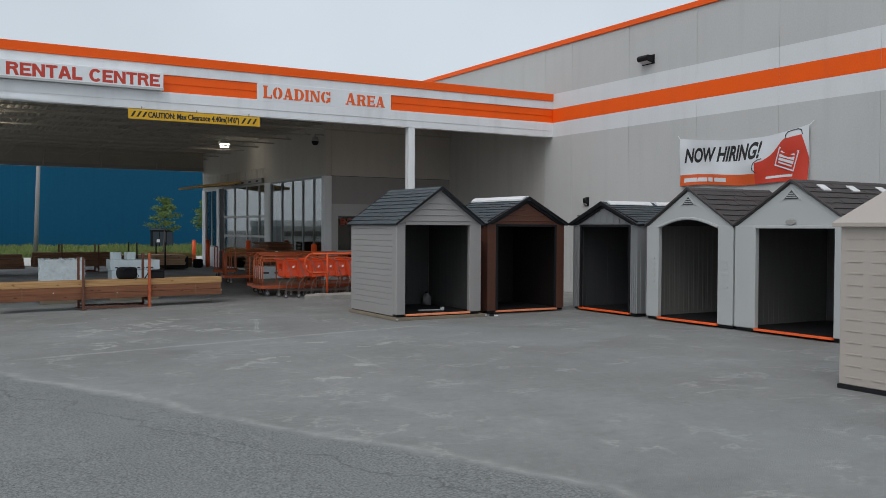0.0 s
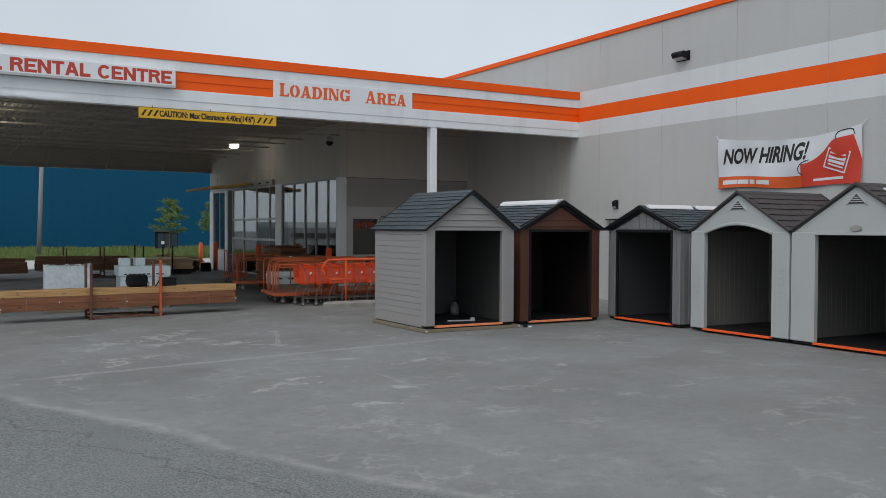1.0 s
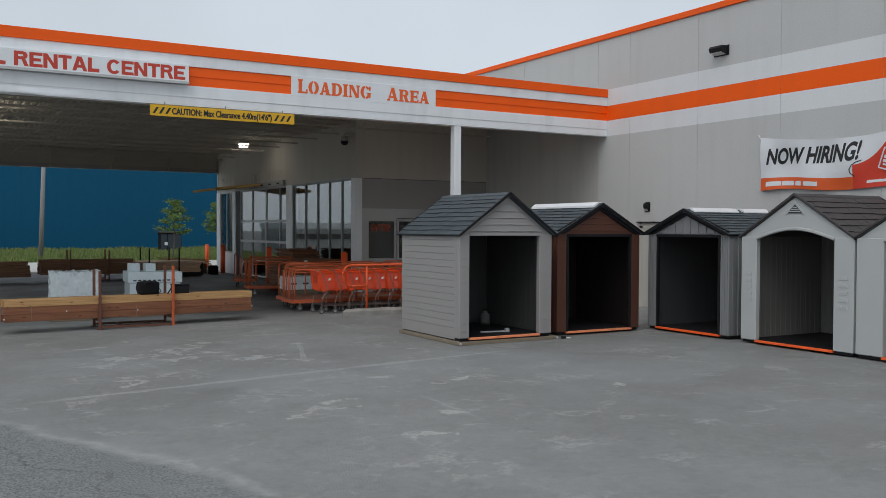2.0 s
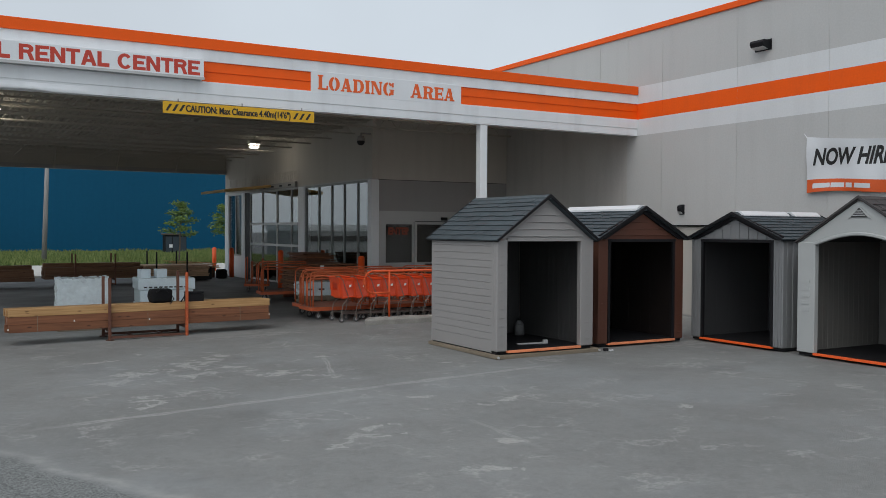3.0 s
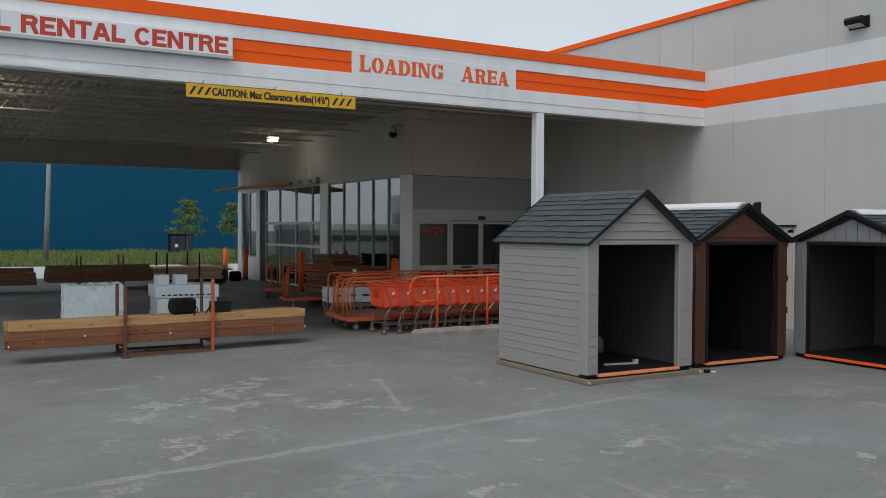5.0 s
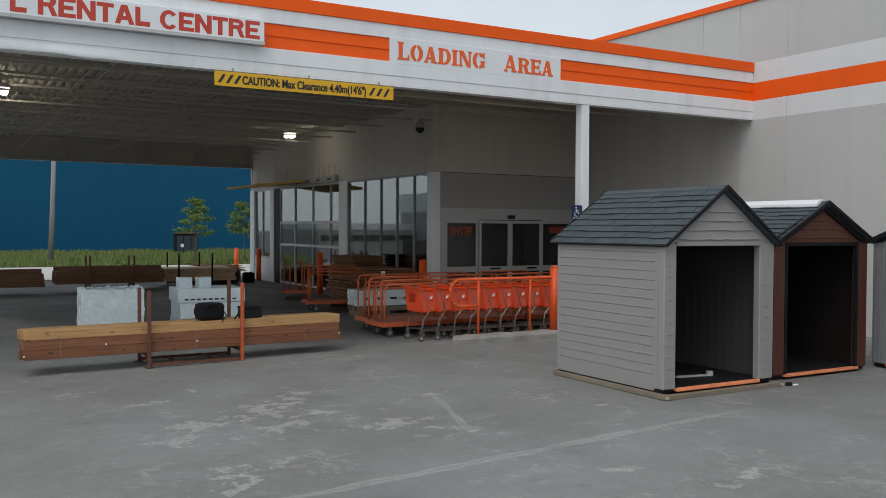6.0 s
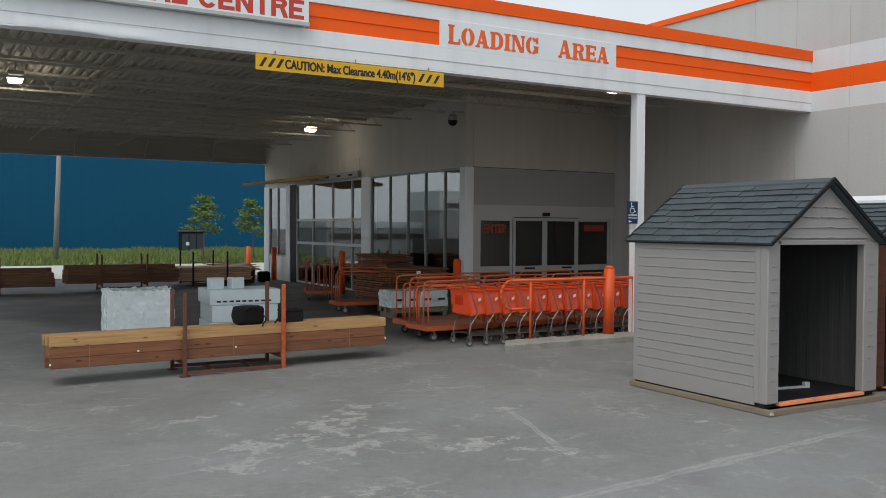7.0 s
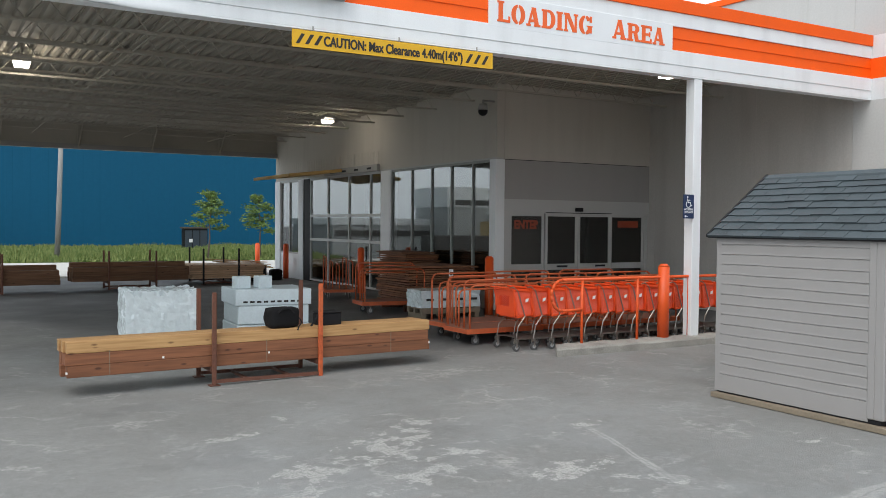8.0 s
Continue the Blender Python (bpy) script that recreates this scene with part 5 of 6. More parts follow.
# ---- yard things ----
# kerb, bollards and railing at the trolley bay
bm = bmesh.new()
kx = [-8.1 + 0.1 * i for i in range(70)]
ring = []
for i, x in enumerate(kx):
    row = []
    for y, z in ((-0.2, -0.1), (-0.2, 0.03), (-0.195, 0.1), (-0.165, 0.13), (0.0, 0.135), (0.26, 0.13), (0.3, 0.1), (0.3, -0.1)):
        w = 0.016 * noise.noise((x * 3.1, y * 5, z * 6)) + 0.008 * noise.noise((x * 11, y * 9, z * 20))
        skew = 0.72 * (y + 0.2) * max(0, 1 - i / 7)
        row.append(bm.verts.new((x + skew + (0.02 * noise.noise((y * 9, z * 9, 1)) if i in (0, 69) else 0), y - 0.04 + w * (1 if y < 0 else 0.5), z + (w * 0.7 if z > 0 else 0))))
    ring.append(row)
for a, b in zip(ring, ring[1:]):
    for i in range(7):
        bm.faces.new((a[i], b[i], b[i + 1], a[i + 1]))
bm.faces.new(ring[0])
bm.faces.new(ring[-1])
kerb = structure(part("kerb", bm, M["concrete"]), "rough concrete kerb beside the trolley bay", "kerb")


def bollard(x, y, z0, z1, r=0.1):
    b = thing("bollard", pose(x, y, z0), "orange painted steel bollard", "bollard", "orange bollards")
    bm = bmesh.new()
    rod(bm, (0, 0, 0), (0, 0, z1 - z0 - 0.05), r, 20)
    part("post", bm, M["orange_paint"], b, smooth=True)
    bm = bmesh.new()
    rod(bm, (0, 0, z1 - z0 - 0.05), (0, 0, z1 - z0), r, 20, r * 0.55)
    part("cap", bm, M["orange_paint"], b, smooth=True)
    return b


bollard(-5.53, 0.1, 0.1, 1.41)
bollard(-5.4, 5.82, 0.0, 1.34)
bollard(-5.4, 12.76, 0.0, 1.36)
bollard(-4.92, 20.4, 0.0, 1.3)
bollard(-4.04, 26.3, 0.0, 1.2)

rail = thing("guard_rail", pose(0, 0.1, 0.1), "orange tubular guard rail on the kerb", "railing")
for px_ in (-7.33, -6.13, -4.93, -3.73, -2.53, -1.4):
    bm = bmesh.new()
    rod(bm, (px_, 0, 0), (px_, 0, 1.08), 0.024, 10)
    rod(bm, (px_, 0, 0), (px_, 0, 0.012), 0.06, 10)
    part("post", bm, M["orange_paint"], rail, smooth=True)
bm = bmesh.new()
pts = [(-1.3, 0, 1.08), (-7.74, 0, 1.08)]
for k in range(1, 9):
    a = math.pi * k / 8
    pts.append((-7.74 - 0.22 * math.sin(a), 0, 0.83 + 0.25 * math.cos(a)))
pts.append((-7.33, 0, 0.58))
tube(bm, pts, 0.026, 10)
part("top_rail", bm, M["orange_paint"], rail, smooth=True)

# shopping trolleys, nested in a row
M["cart_plastic"] = surface("orange_cart_plastic", (0.78, 0.075, 0.012), 0.4, vary=0.08, blotch=6, bump=0.03, per_piece=0.06)
M["chrome"] = surface("worn_chrome", (0.34, 0.31, 0.28), 0.35, metal=0.9, vary=0.1, bump=0.02)
M["tyre"] = surface("grey_rubber", (0.08, 0.08, 0.08), 0.7, vary=0.1)
M["wheel_grey"] = surface("wheel_plastic", (0.4, 0.4, 0.4), 0.5, vary=0.1)


def caster(parent, x, y, r, h):
    """A swivel wheel with its fork; y points across the wheel."""
    bm = bmesh.new()
    rod(bm, (x, y - 0.02, r), (x, y + 0.02, r), r, 14)
    w = part("wheel", bm, M["tyre"], parent)
    bm = bmesh.new()
    rod(bm, (x, y - 0.023, r), (x, y + 0.023, r), r * 0.55, 10)
    part("hub", bm, M["wheel_grey"], w)
    bm = bmesh.new()
    for s in (-0.03, 0.03):
        box(bm, x - 0.015, y + s - 0.004, r, x + 0.015, y + s + 0.004, r * 2 + 0.02)
    box(bm, x - 0.025, y - 0.036, r * 2 + 0.02, x + 0.025, y + 0.036, h)
    part("fork", bm, M["chrome"], parent)


def lattice_face(bm, a, b, c, d, nu, nv, r=0.0095):
    """Diagonal lattice over the quad a b c d, with solid bands along top and bottom."""
    a, b, c, d = map(Vector, (a, b, c, d))
    def at(u, v):
        return a.lerp(b, u).lerp(d.lerp(c, u), v)
    for k in range(-nv, nu + 1):
        for sgn in (1, -1):
            u0, u1 = k / nu, (k + nv) / nu
            v0, v1 = (0, 1)
            if u0 < 0:
                v0, u0 = -u0 * nu / nv, 0
            if u1 > 1:
                v1, u1 = 1 - (u1 - 1) * nu / nv, 1
            if v1 - v0 < 0.05:
                continue
            if sgn > 0:
                rod(bm, at(u0, v0), at(u1, v1), r, 4)
            else:
                rod(bm, at(u0, 1 - v0), at(u1, 1 - v1), r, 4)


def shopping_cart(m):
    c = thing("shopping_cart", m, "orange plastic shopping trolley with chrome frame, nested in a row", "trolley", "nested trolleys")
    # basket: rear at x = 0, nose at x = 0.85
    R = [(0.0, -0.28, 1.0), (0.0, 0.28, 1.0), (0.1, 0.25, 0.55), (0.1, -0.25, 0.55)]
    N = [(0.86, -0.2, 0.94), (0.86, 0.2, 0.94), (0.78, 0.17, 0.62), (0.78, -0.17, 0.62)]
    bm = bmesh.new()
    lattice_face(bm, R[3], N[3], N[0], R[0], 20, 10)
    lattice_face(bm, R[2], N[2], N[1], R[1], 20, 10)
    lattice_face(bm, N[3], N[2], N[1], N[0], 6, 6)
    for p, q in ((R[0], N[0]), (R[1], N[1]), (N[0], N[1]), (R[0], R[1])):
        rod(bm, p, q, 0.022, 6)
    for p, q in ((R[3], N[3]), (R[2], N[2]), (N[3], N[2]), (R[3], R[2]), (N[0], N[3]), (N[1], N[2]), (R[0], R[3]), (R[1], R[2])):
        rod(bm, p, q, 0.018, 6)
    v = [bm.verts.new(q) for q in (R[3], N[3], N[2], R[2])]
    bm.faces.new(v)
    part("basket", bm, M["cart_plastic"], c)
    # rear flap with a seat opening
    bm = bmesh.new()
    box(bm, 0.03, -0.26, 0.57, 0.05, 0.26, 0.72)
    box(bm, 0.0, -0.27, 0.9, 0.02, 0.27, 0.99)
    box(bm, 0.01, -0.27, 0.72, 0.035, -0.14, 0.9)
    box(bm, 0.01, 0.14, 0.72, 0.035, 0.27, 0.9)
    part("rear_flap", bm, M["cart_plastic"], c)
    bm = bmesh.new()
    prism(bm, [(0.225, 0.77), (0.33, 0.77), (0.33, 0.88), (0.225, 0.88)], -0.266, -0.245)
    part("side_panel", bm, M["cart_plastic"], c)
    bm = bmesh.new()
    prism(bm, [(0.245, 0.79), (0.3, 0.805), (0.31, 0.86), (0.25, 0.845)], -0.274, -0.266)
    part("side_decal", bm, M["white_plastic"], c, "small white diamond decal")
    bm = bmesh.new()
    rod(bm, (-0.08, -0.27, 1.03), (-0.08, 0.27, 1.03), 0.018, 8)
    part("handle", bm, M["cart_plastic"], c, "orange push handle")
    for s in (-1, 1):
        bm = bmesh.new()
        tube(bm, [(-0.08, s * 0.28, 1.03), (-0.02, s * 0.29, 1.05), (0.08, s * 0.29, 0.98), (0.24, s * 0.27, 0.56), (0.1, s * 0.28, 0.4), (0.06, s * 0.28, 0.2)], 0.0105, 6)
        tube(bm, [(0.06, s * 0.28, 0.2), (0.85, s * 0.2, 0.17)], 0.013, 6)
        part("frame_tube", bm, M["chrome"], c, "bent chrome tube")
    bm = bmesh.new()
    for k in range(5):
        rod(bm, (0.1, -0.22 + k * 0.11, 0.21), (0.8, -0.15 + k * 0.075, 0.18), 0.006, 5)
    part("lower_rack", bm, M["chrome"], c)
    for x, y in ((0.06, -0.28), (0.06, 0.28), (0.82, -0.2), (0.82, 0.2)):
        caster(c, x, y, 0.062, 0.19)
    return c


cart = shopping_cart(pose(-8.36, 0.86, 0.0))
for k in range(1, 14):
    copy_thing(cart, pose(-8.36 + k * 0.355, 0.86 + 0.012 * math.sin(k * 2.1), 0.0, 0, 0, 0.8 * math.sin(k * 1.7)))

# platform carts
M["deck_board"] = surface("worn_red_brown_deck", (0.24, 0.1, 0.065), 0.8, vary=0.2, blotch=4, bump=0.15)
M["cart_orange"] = surface("faded_orange_paint", (0.52, 0.11, 0.035), 0.6, vary=0.18, blotch=6, bump=0.1)


def platform_cart(m, length=1.55, width=0.78, rails=(0,), label="flat platform trolley with orange hoop rails"):
    c = thing("platform_cart", m, label, "trolley", "platform trolleys")
    block("deck", (-length / 2, -width / 2, 0.24, length / 2, width / 2, 0.29), M["deck_board"], c, "worn red-brown deck", 0.008)
    bm = bmesh.new()
    for s in (-1, 1):
        box(bm, -length / 2 - 0.01, s * width / 2 - 0.02, 0.2, length / 2 + 0.01, s * width / 2 + 0.02, 0.285)
        box(bm, s * length / 2 - 0.02, -width / 2, 0.2, s * length / 2 + 0.02, width / 2, 0.275)
    part("deck_frame", bm, M["cart_orange"], c, "orange steel edge")
    for s, top, sx in ((-1, 1.02, 0.0), (1, 1.14, 0.0), (0, 0.93, -0.06), (-0.5, 1.1, -0.12), (0.5, 1.0, 0.05)):
        y = s * (width / 2 - 0.03)
        a, b = -length / 2 + 0.05 + max(0, sx), length / 2 - 0.05 + min(0, sx)
        bm = bmesh.new()
        tube(bm, [(a, y, 0.28), (a, y, top - 0.1), (a + 0.03, y, top - 0.03), (a + 0.1, y, top), (b - 0.1, y, top), (b - 0.03, y, top - 0.03), (b, y, top - 0.1), (b, y, 0.28)], 0.017, 8)
        part("hoop_rail", bm, M["cart_orange"], c, smooth=True)
    for x in (-length / 2 + 0.2, length / 2 - 0.2):
        for y in (-width / 2 + 0.1, width / 2 - 0.1):
            caster(c, x, y, 0.075, 0.21)
    return c


pc = platform_cart(pose(-7.9, 1.85, 0.0))
for x, y, r in ( (-7.75, 2.7, 1), (-6.2, 1.9, -1), (-6.35, 2.9, 0), (-4.5, 1.9, 2), (-4.6, 2.95, 0)):
    copy_thing(pc, pose(x, y, 0.0, 0, 0, r))
copy_thing(pc, pose(-7.2, 7.3, 0.0, 0, 0, -8))
copy_thing(pc, pose(-6.65, 11.6, 0.0, 0, 0, 70))

# price stake by the carts
st = thing("price_stake", pose(-7.1, 4.7, 0.0), "orange steel stake with a small white price card", "stake")
bm = bmesh.new()
rod(bm, (0, 0, 0), (0, 0, 1.0), 0.022, 8)
rod(bm, (0, 0, 0), (0, 0, 0.02), 0.12, 14)
part("stake", bm, M["cart_orange"], st)
block("card", (-0.05, -0.03, 0.98, 0.05, -0.022, 1.13), M["white_plastic"], st, "white card")
block("card_bar", (-0.035, -0.033, 1.05, 0.035, -0.0305, 1.07), M["black_paint"], st)
block("card_bar", (-0.035, -0.033, 1.0, 0.02, -0.0305, 1.02), M["black_paint"], st)

# lumber
M["beam_light"] = wood("fresh_sawn_timber", (0.47, 0.28, 0.12), (0.34, 0.18, 0.07))
M["beam_brown"] = wood("brown_treated_timber", (0.25, 0.098, 0.045), (0.16, 0.062, 0.029), 0.14)
M["beam_dark"] = wood("dark_treated_timber", (0.2, 0.1, 0.052), (0.115, 0.056, 0.03), 0.22)
M["rust"] = surface("rusty_red_steel", (0.13, 0.05, 0.03), 0.7, vary=0.3, grain=30, blotch=6, bump=0.2)
M["rail_orange"] = surface("scuffed_orange_steel", (0.5, 0.1, 0.03), 0.6, vary=0.35, grain=25, blotch=9, bump=0.2)
M["tag_white"] = surface("white_tag", (0.8, 0.8, 0.78), 0.6, vary=0.03)


def beam_mesh(length, w, h, mat, name="beam"):
    bm = bmesh.new()
    box(bm, -length / 2, 0, 0, length / 2, w, h)
    return mesh_of(name, bm, mat, 0.006)


def beam_pile(name, m, length, rows, w, h, label, seed, gap=0.004):
    """rows: (count, material, offset) from the bottom up."""
    rnd = random.Random(seed)
    p = thing(name, m, label, "lumber", "lumber piles")
    for r, (count, mat, off) in enumerate(rows):
        me = beam_mesh(length, w - gap, h - 0.003, M[mat])
        for k in range(count):
            o = new("beam", me)
            o.parent = p
            o.matrix_basis = pose(rnd.uniform(-0.03, 0.03), off + k * w, r * h, 0, 0, rnd.uniform(-0.05, 0.05))
    return p


def lumber_rack(m, span, depth, heights, mats, bar_z=0.16, label="rusty steel lumber rack with upright posts"):
    r = thing("lumber_rack", m, label, "rack", "lumber racks")
    for i, x in enumerate((-span / 2, span / 2)):
        for j, y in enumerate((0, depth)):
            bm = bmesh.new()
            box(bm, x - 0.027, y - 0.027, 0, x + 0.027, y + 0.027, heights[i])
            part("post", bm, M[mats[i][j]], r, "", 0.006)
            block("foot", (x - 0.07, y - 0.06, 0, x + 0.07, y + 0.06, 0.012), M["rust"], r)
        block("cross_bar", (x - 0.03, 0.03, bar_z, x + 0.03, depth - 0.03, bar_z + 0.07), M["rust"], r)
    for y in (0.0, depth):
        block("long_bar", (-span / 2 + 0.032, y - 0.02, 0.03, span / 2 - 0.032, y + 0.02, 0.075), M["rust"], r)
    for k in (0.3, 0.7):
        block("tie", (-span / 2 + k * span - 0.02, 0.02, 0.04, -span / 2 + k * span + 0.02, depth - 0.02, 0.07), M["rust"], r)
    return r


lumber_rack(pose(-12.62, 0.2, -0.075), 1.49, 0.76, (1.22, 1.3), (("rust", "rust"), ("rail_orange", "rust")), 0.172)
pile = beam_pile("lumber_pile", pose(-12.65, 0.26, 0.17, 0, -0.5, 0), 5.04, ((4, "beam_brown", 0), (4, "beam_brown", 0), (3, "beam_light", 0.0)), 0.155, 0.147, "pile of long square timbers, brown below and fresh on top", 2)
for tx, tz in ((-2.5, 0.05), (-1.35, 0.16), (0.05, 0.12), (2.535, 0.09)):
    block("tag", (tx - 0.012, -0.006, tz, tx + 0.012, -0.002, tz + 0.027), M["tag_white"], pile, "small white stapled tag")
# thin steel straps on the pile
for tx in (-2.0, 0.02, 1.9):
    block("strap", (tx - 0.004, -0.004, 0.0, tx + 0.004, -0.001, 0.31), M["timber"], pile)

# black bags on the pile
M["bag"] = surface("black_bag_cloth", (0.011, 0.011, 0.012), 0.85, vary=0.3, grain=60, blotch=8, bump=0.5, spec=0.15)


def soft_bag(m, lx, ly, lz, label, seed):
    b = thing("bag", m, label, "bag")
    bm = bmesh.new()
    bmesh.ops.create_cube(bm, size=1)
    bmesh.ops.subdivide_edges(bm, edges=bm.edges[:], cuts=6, use_grid_fill=True)
    for v in bm.verts:
        x, y, z = v.co * 2
        r = (abs(x) ** 7 + abs(y) ** 7 + abs(z) ** 7) ** (1 / 7)
        v.co = Vector((x, y, z)) / max(r, 0.001) * 0.5
        n = noise.noise(v.co * 4 + Vector((seed, 0, 0))) * 0.08
        v.co = Vector((v.co.x * lx * (1 + n), v.co.y * ly * (1 + n), max(-0.5, v.co.z) * lz * (1 + n) + lz / 2))
    part("body", bm, M["bag"], b, smooth=True)
    bm = bmesh.new()
    tube(bm, [(-lx * 0.3, -ly * 0.45, lz * 0.75), (-lx * 0.15, -ly * 0.6, lz * 0.98), (lx * 0.1, -ly * 0.6, lz * 1.0), (lx * 0.3, -ly * 0.45, lz * 0.7)], 0.012, 6)
    part("carry_handle", bm, M["black"], b)
    bm = bmesh.new()
    tube(bm, [(lx * 0.45, -ly * 0.3, lz * 0.6), (lx * 0.55, -ly * 0.5, lz * 0.25), (lx * 0.4, -ly * 0.62, 0.02), (lx * 0.3, -ly * 0.8, -0.02)], 0.01, 6)
    part("strap", bm, M["black"], b)
    return b


soft_bag(pose(-12.35, 0.46, 0.612, 0, 0, 6), 0.43, 0.3, 0.28, "black cloth tool bag lying on the lumber pile", 2.0)
tb = thing("toolbox", pose(-11.66, 0.48, 0.612, 0, 0, 8), "black plastic toolbox on the lumber pile", "toolbox")
block("box", (-0.17, -0.12, 0, 0.17, 0.12, 0.17), M["black"], tb, "", 0.015)
block("lid", (-0.175, -0.125, 0.172, 0.175, 0.125, 0.2), M["black"], tb, "", 0.01)
tube_bm = bmesh.new()
tube(tube_bm, [(-0.32, -0.1, 0.01), (-0.27, -0.14, 0.1), (-0.22, -0.1, 0.16), (-0.18, -0.02, 0.12)], 0.014, 6)
part("cord", tube_bm, M["black"], tb, "looped black cord")

# wrapped pallets
M["wrap"] = surface("white_stretch_film", (0.68, 0.76, 0.78), 0.25, vary=0.12, grain=14, blotch=5, bump=0.9)
M["block_white"] = surface("pale_stone_blocks", (0.62, 0.71, 0.74), 0.5, vary=0.08, grain=30, blotch=5, bump=0.3)


def pallet(parent, lx, ly):
    for k in range(5):
        x = -lx / 2 + k * (lx - 0.1) / 4
        block("pallet_board", (x, -ly / 2, 0.1, x + 0.1, ly / 2, 0.12), M["timber"], parent)
    for y in (-ly / 2, -0.05, ly / 2 - 0.1):
        block("pallet_runner", (-lx / 2, y, 0, lx / 2, y + 0.1, 0.1), M["timber"], parent)


w1 = thing("wrapped_pallet", pose(-13.52, 2.75, -0.085, 0, 0, -4), "pallet of goods in crumpled white stretch film", "pallet")
pallet(w1, 1.04, 0.95)
bm = bmesh.new()
bmesh.ops.create_cube(bm, size=1)
bmesh.ops.subdivide_edges(bm, edges=bm.edges[:], cuts=26, use_grid_fill=True)
for v in bm.verts:
    q = v.co.copy()
    n = noise.noise(q * 6) * 0.025 + noise.noise(Vector((q.x * 22, q.y * 22, q.z * 9))) * 0.022 + abs(noise.noise(q * 13)) * 0.03
    rag = 0.07 * noise.noise(q * 24) if q.z > 0.45 and (abs(q.x) > 0.4 or abs(q.y) > 0.4) else 0
    v.co = Vector((q.x * 1.04 * (1 + n + rag), q.y * 0.95 * (1 + n + rag), 0.125 + (q.z + 0.5) * 0.98 + rag * 0.8 + (n * 0.4 if q.z > 0 else 0)))
    v.co.z = max(v.co.z, 0.121)
part("film_load", bm, M["wrap"], w1, "crumpled white film")
w2 = thing("block_pallet", pose(-11.74, 2.9, -0.065, 0, 0, -4), "pallet of pale landscaping blocks in printed film", "pallet")
pallet(w2, 1.22, 1.0)
for k, (za, zb, sx) in enumerate(((0.125, 0.5, 1.2), (0.505, 0.8, 1.16), (0.805, 1.06, 1.24))):
    bm = bmesh.new()
    box(bm, -sx / 2, -0.5 - 0.015 * k, za, sx / 2, 0.5, zb)
    part("block_layer", bm, M["block_white"], w2, "", 0.012)
for k in range(9):
    block("print_bar", (-0.5 + k * 0.11, -0.536, 0.85, -0.43 + k * 0.11, -0.532, 0.88), M["black_paint"], w2, "dark printed bar on the film")
for k in range(6):
    block("print_bar", (-0.55 + k * 0.11, -0.506, 0.39, -0.475 + k * 0.11, -0.502, 0.46), M["black_paint"], w2, "dark printed bar on the film")
for bx in (-0.42, -0.06):
    lb = thing("loose_block", pose(-11.78 + bx, 2.75, 0.996, 0, 0, 10 if bx < 0 else -6), "pale concrete block standing on the pallet", "block")
    block("block_body", (-0.12, -0.1, 0, 0.12, 0.1, 0.2), M["block_white"], lb, "", 0.01)

# far lumber racks under the canopy
for rx, pl, pr, span, mat in ((-15.4, -17.7, -13.1, 1.5, "beam_dark"), (-10.98, -12.75, -9.25, 1.42, "beam_dark")):
    lumber_rack(pose(rx, 17.55, gz(rx)), span, 0.95, (1.2, 1.2), (("rust", "rust"), ("rust", "rust")), 0.19)
    L = pr - pl
    beam_pile("lumber_pile", pose((pl + pr) / 2, 17.61, gz(rx) + 0.262), L, ((6, mat, 0), (6, mat, 0), (6, mat, 0), (2, mat, 0.45)), 0.145, 0.145, "dark brown treated timbers stacked on a rack", int(-rx))
lumber_rack(pose(-8.0, 18.2, 0.0), 1.2, 1.8, (1.2, 1.2), (("black", "black"), ("black", "black")), 0.12, "dark steel lumber rack with tall posts")
M["board_tan"] = wood("tan_boards", (0.72, 0.5, 0.33), (0.5, 0.32, 0.2), 0.2)
bp = thing("board_pile", pose(-7.75, 18.28, 0.19), "low pile of tan deck boards", "lumber", "lumber piles")
me = beam_mesh(2.5, 0.14, 0.036, M["board_tan"], "board")
rb = random.Random(12)
for r in range(12):
    for k in range(11):
        o = new("board", me)
        o.parent = bp
        o.matrix_basis = pose(rb.uniform(-0.06, 0.06), k * 0.15, r * 0.038)
M["post_cap"] = surface("black_fence_posts", (0.02, 0.02, 0.02), 0.6, vary=0.2)
fp = thing("post_bundle", pose(-6.75, 18.6, 0.0), "bundle of dark fence rails standing end-on", "fence rails")
me = beam_mesh(0.9, 0.075, 0.5, M["post_cap"], "rail")
for k in range(14):
    o = new("rail", me)
    o.parent = fp
    o.matrix_basis = pose(rb.uniform(-0.04, 0.04), k * 0.1, 0.0 + 0.06 * rb.random(), 0, 0, 0)
lp = thing("loose_boards", pose(-6.4, 20.6, 0.0), "loose pale boards and black sacks in a heap", "boards")
for k in range(7):
    bm = bmesh.new()
    box(bm, -1.0, 0, 0, 1.0, 0.12, 0.03)
    o = part("board", bm, M["beam_light"], lp)
    o.matrix_basis = pose(rb.uniform(-0.2, 0.2), k * 0.14, 0.45 + 0.033 * k, rb.uniform(-2, 2), 3, rb.uniform(-10, 10))
block("support_box", (-0.8, 0.0, 0.0, 0.8, 1.1, 0.44), M["beam_dark"], lp)
soft_bag(pose(-5.6, 19.6, 0.0), 0.42, 0.36, 0.4, "black sack standing by the loose boards", 5.0)

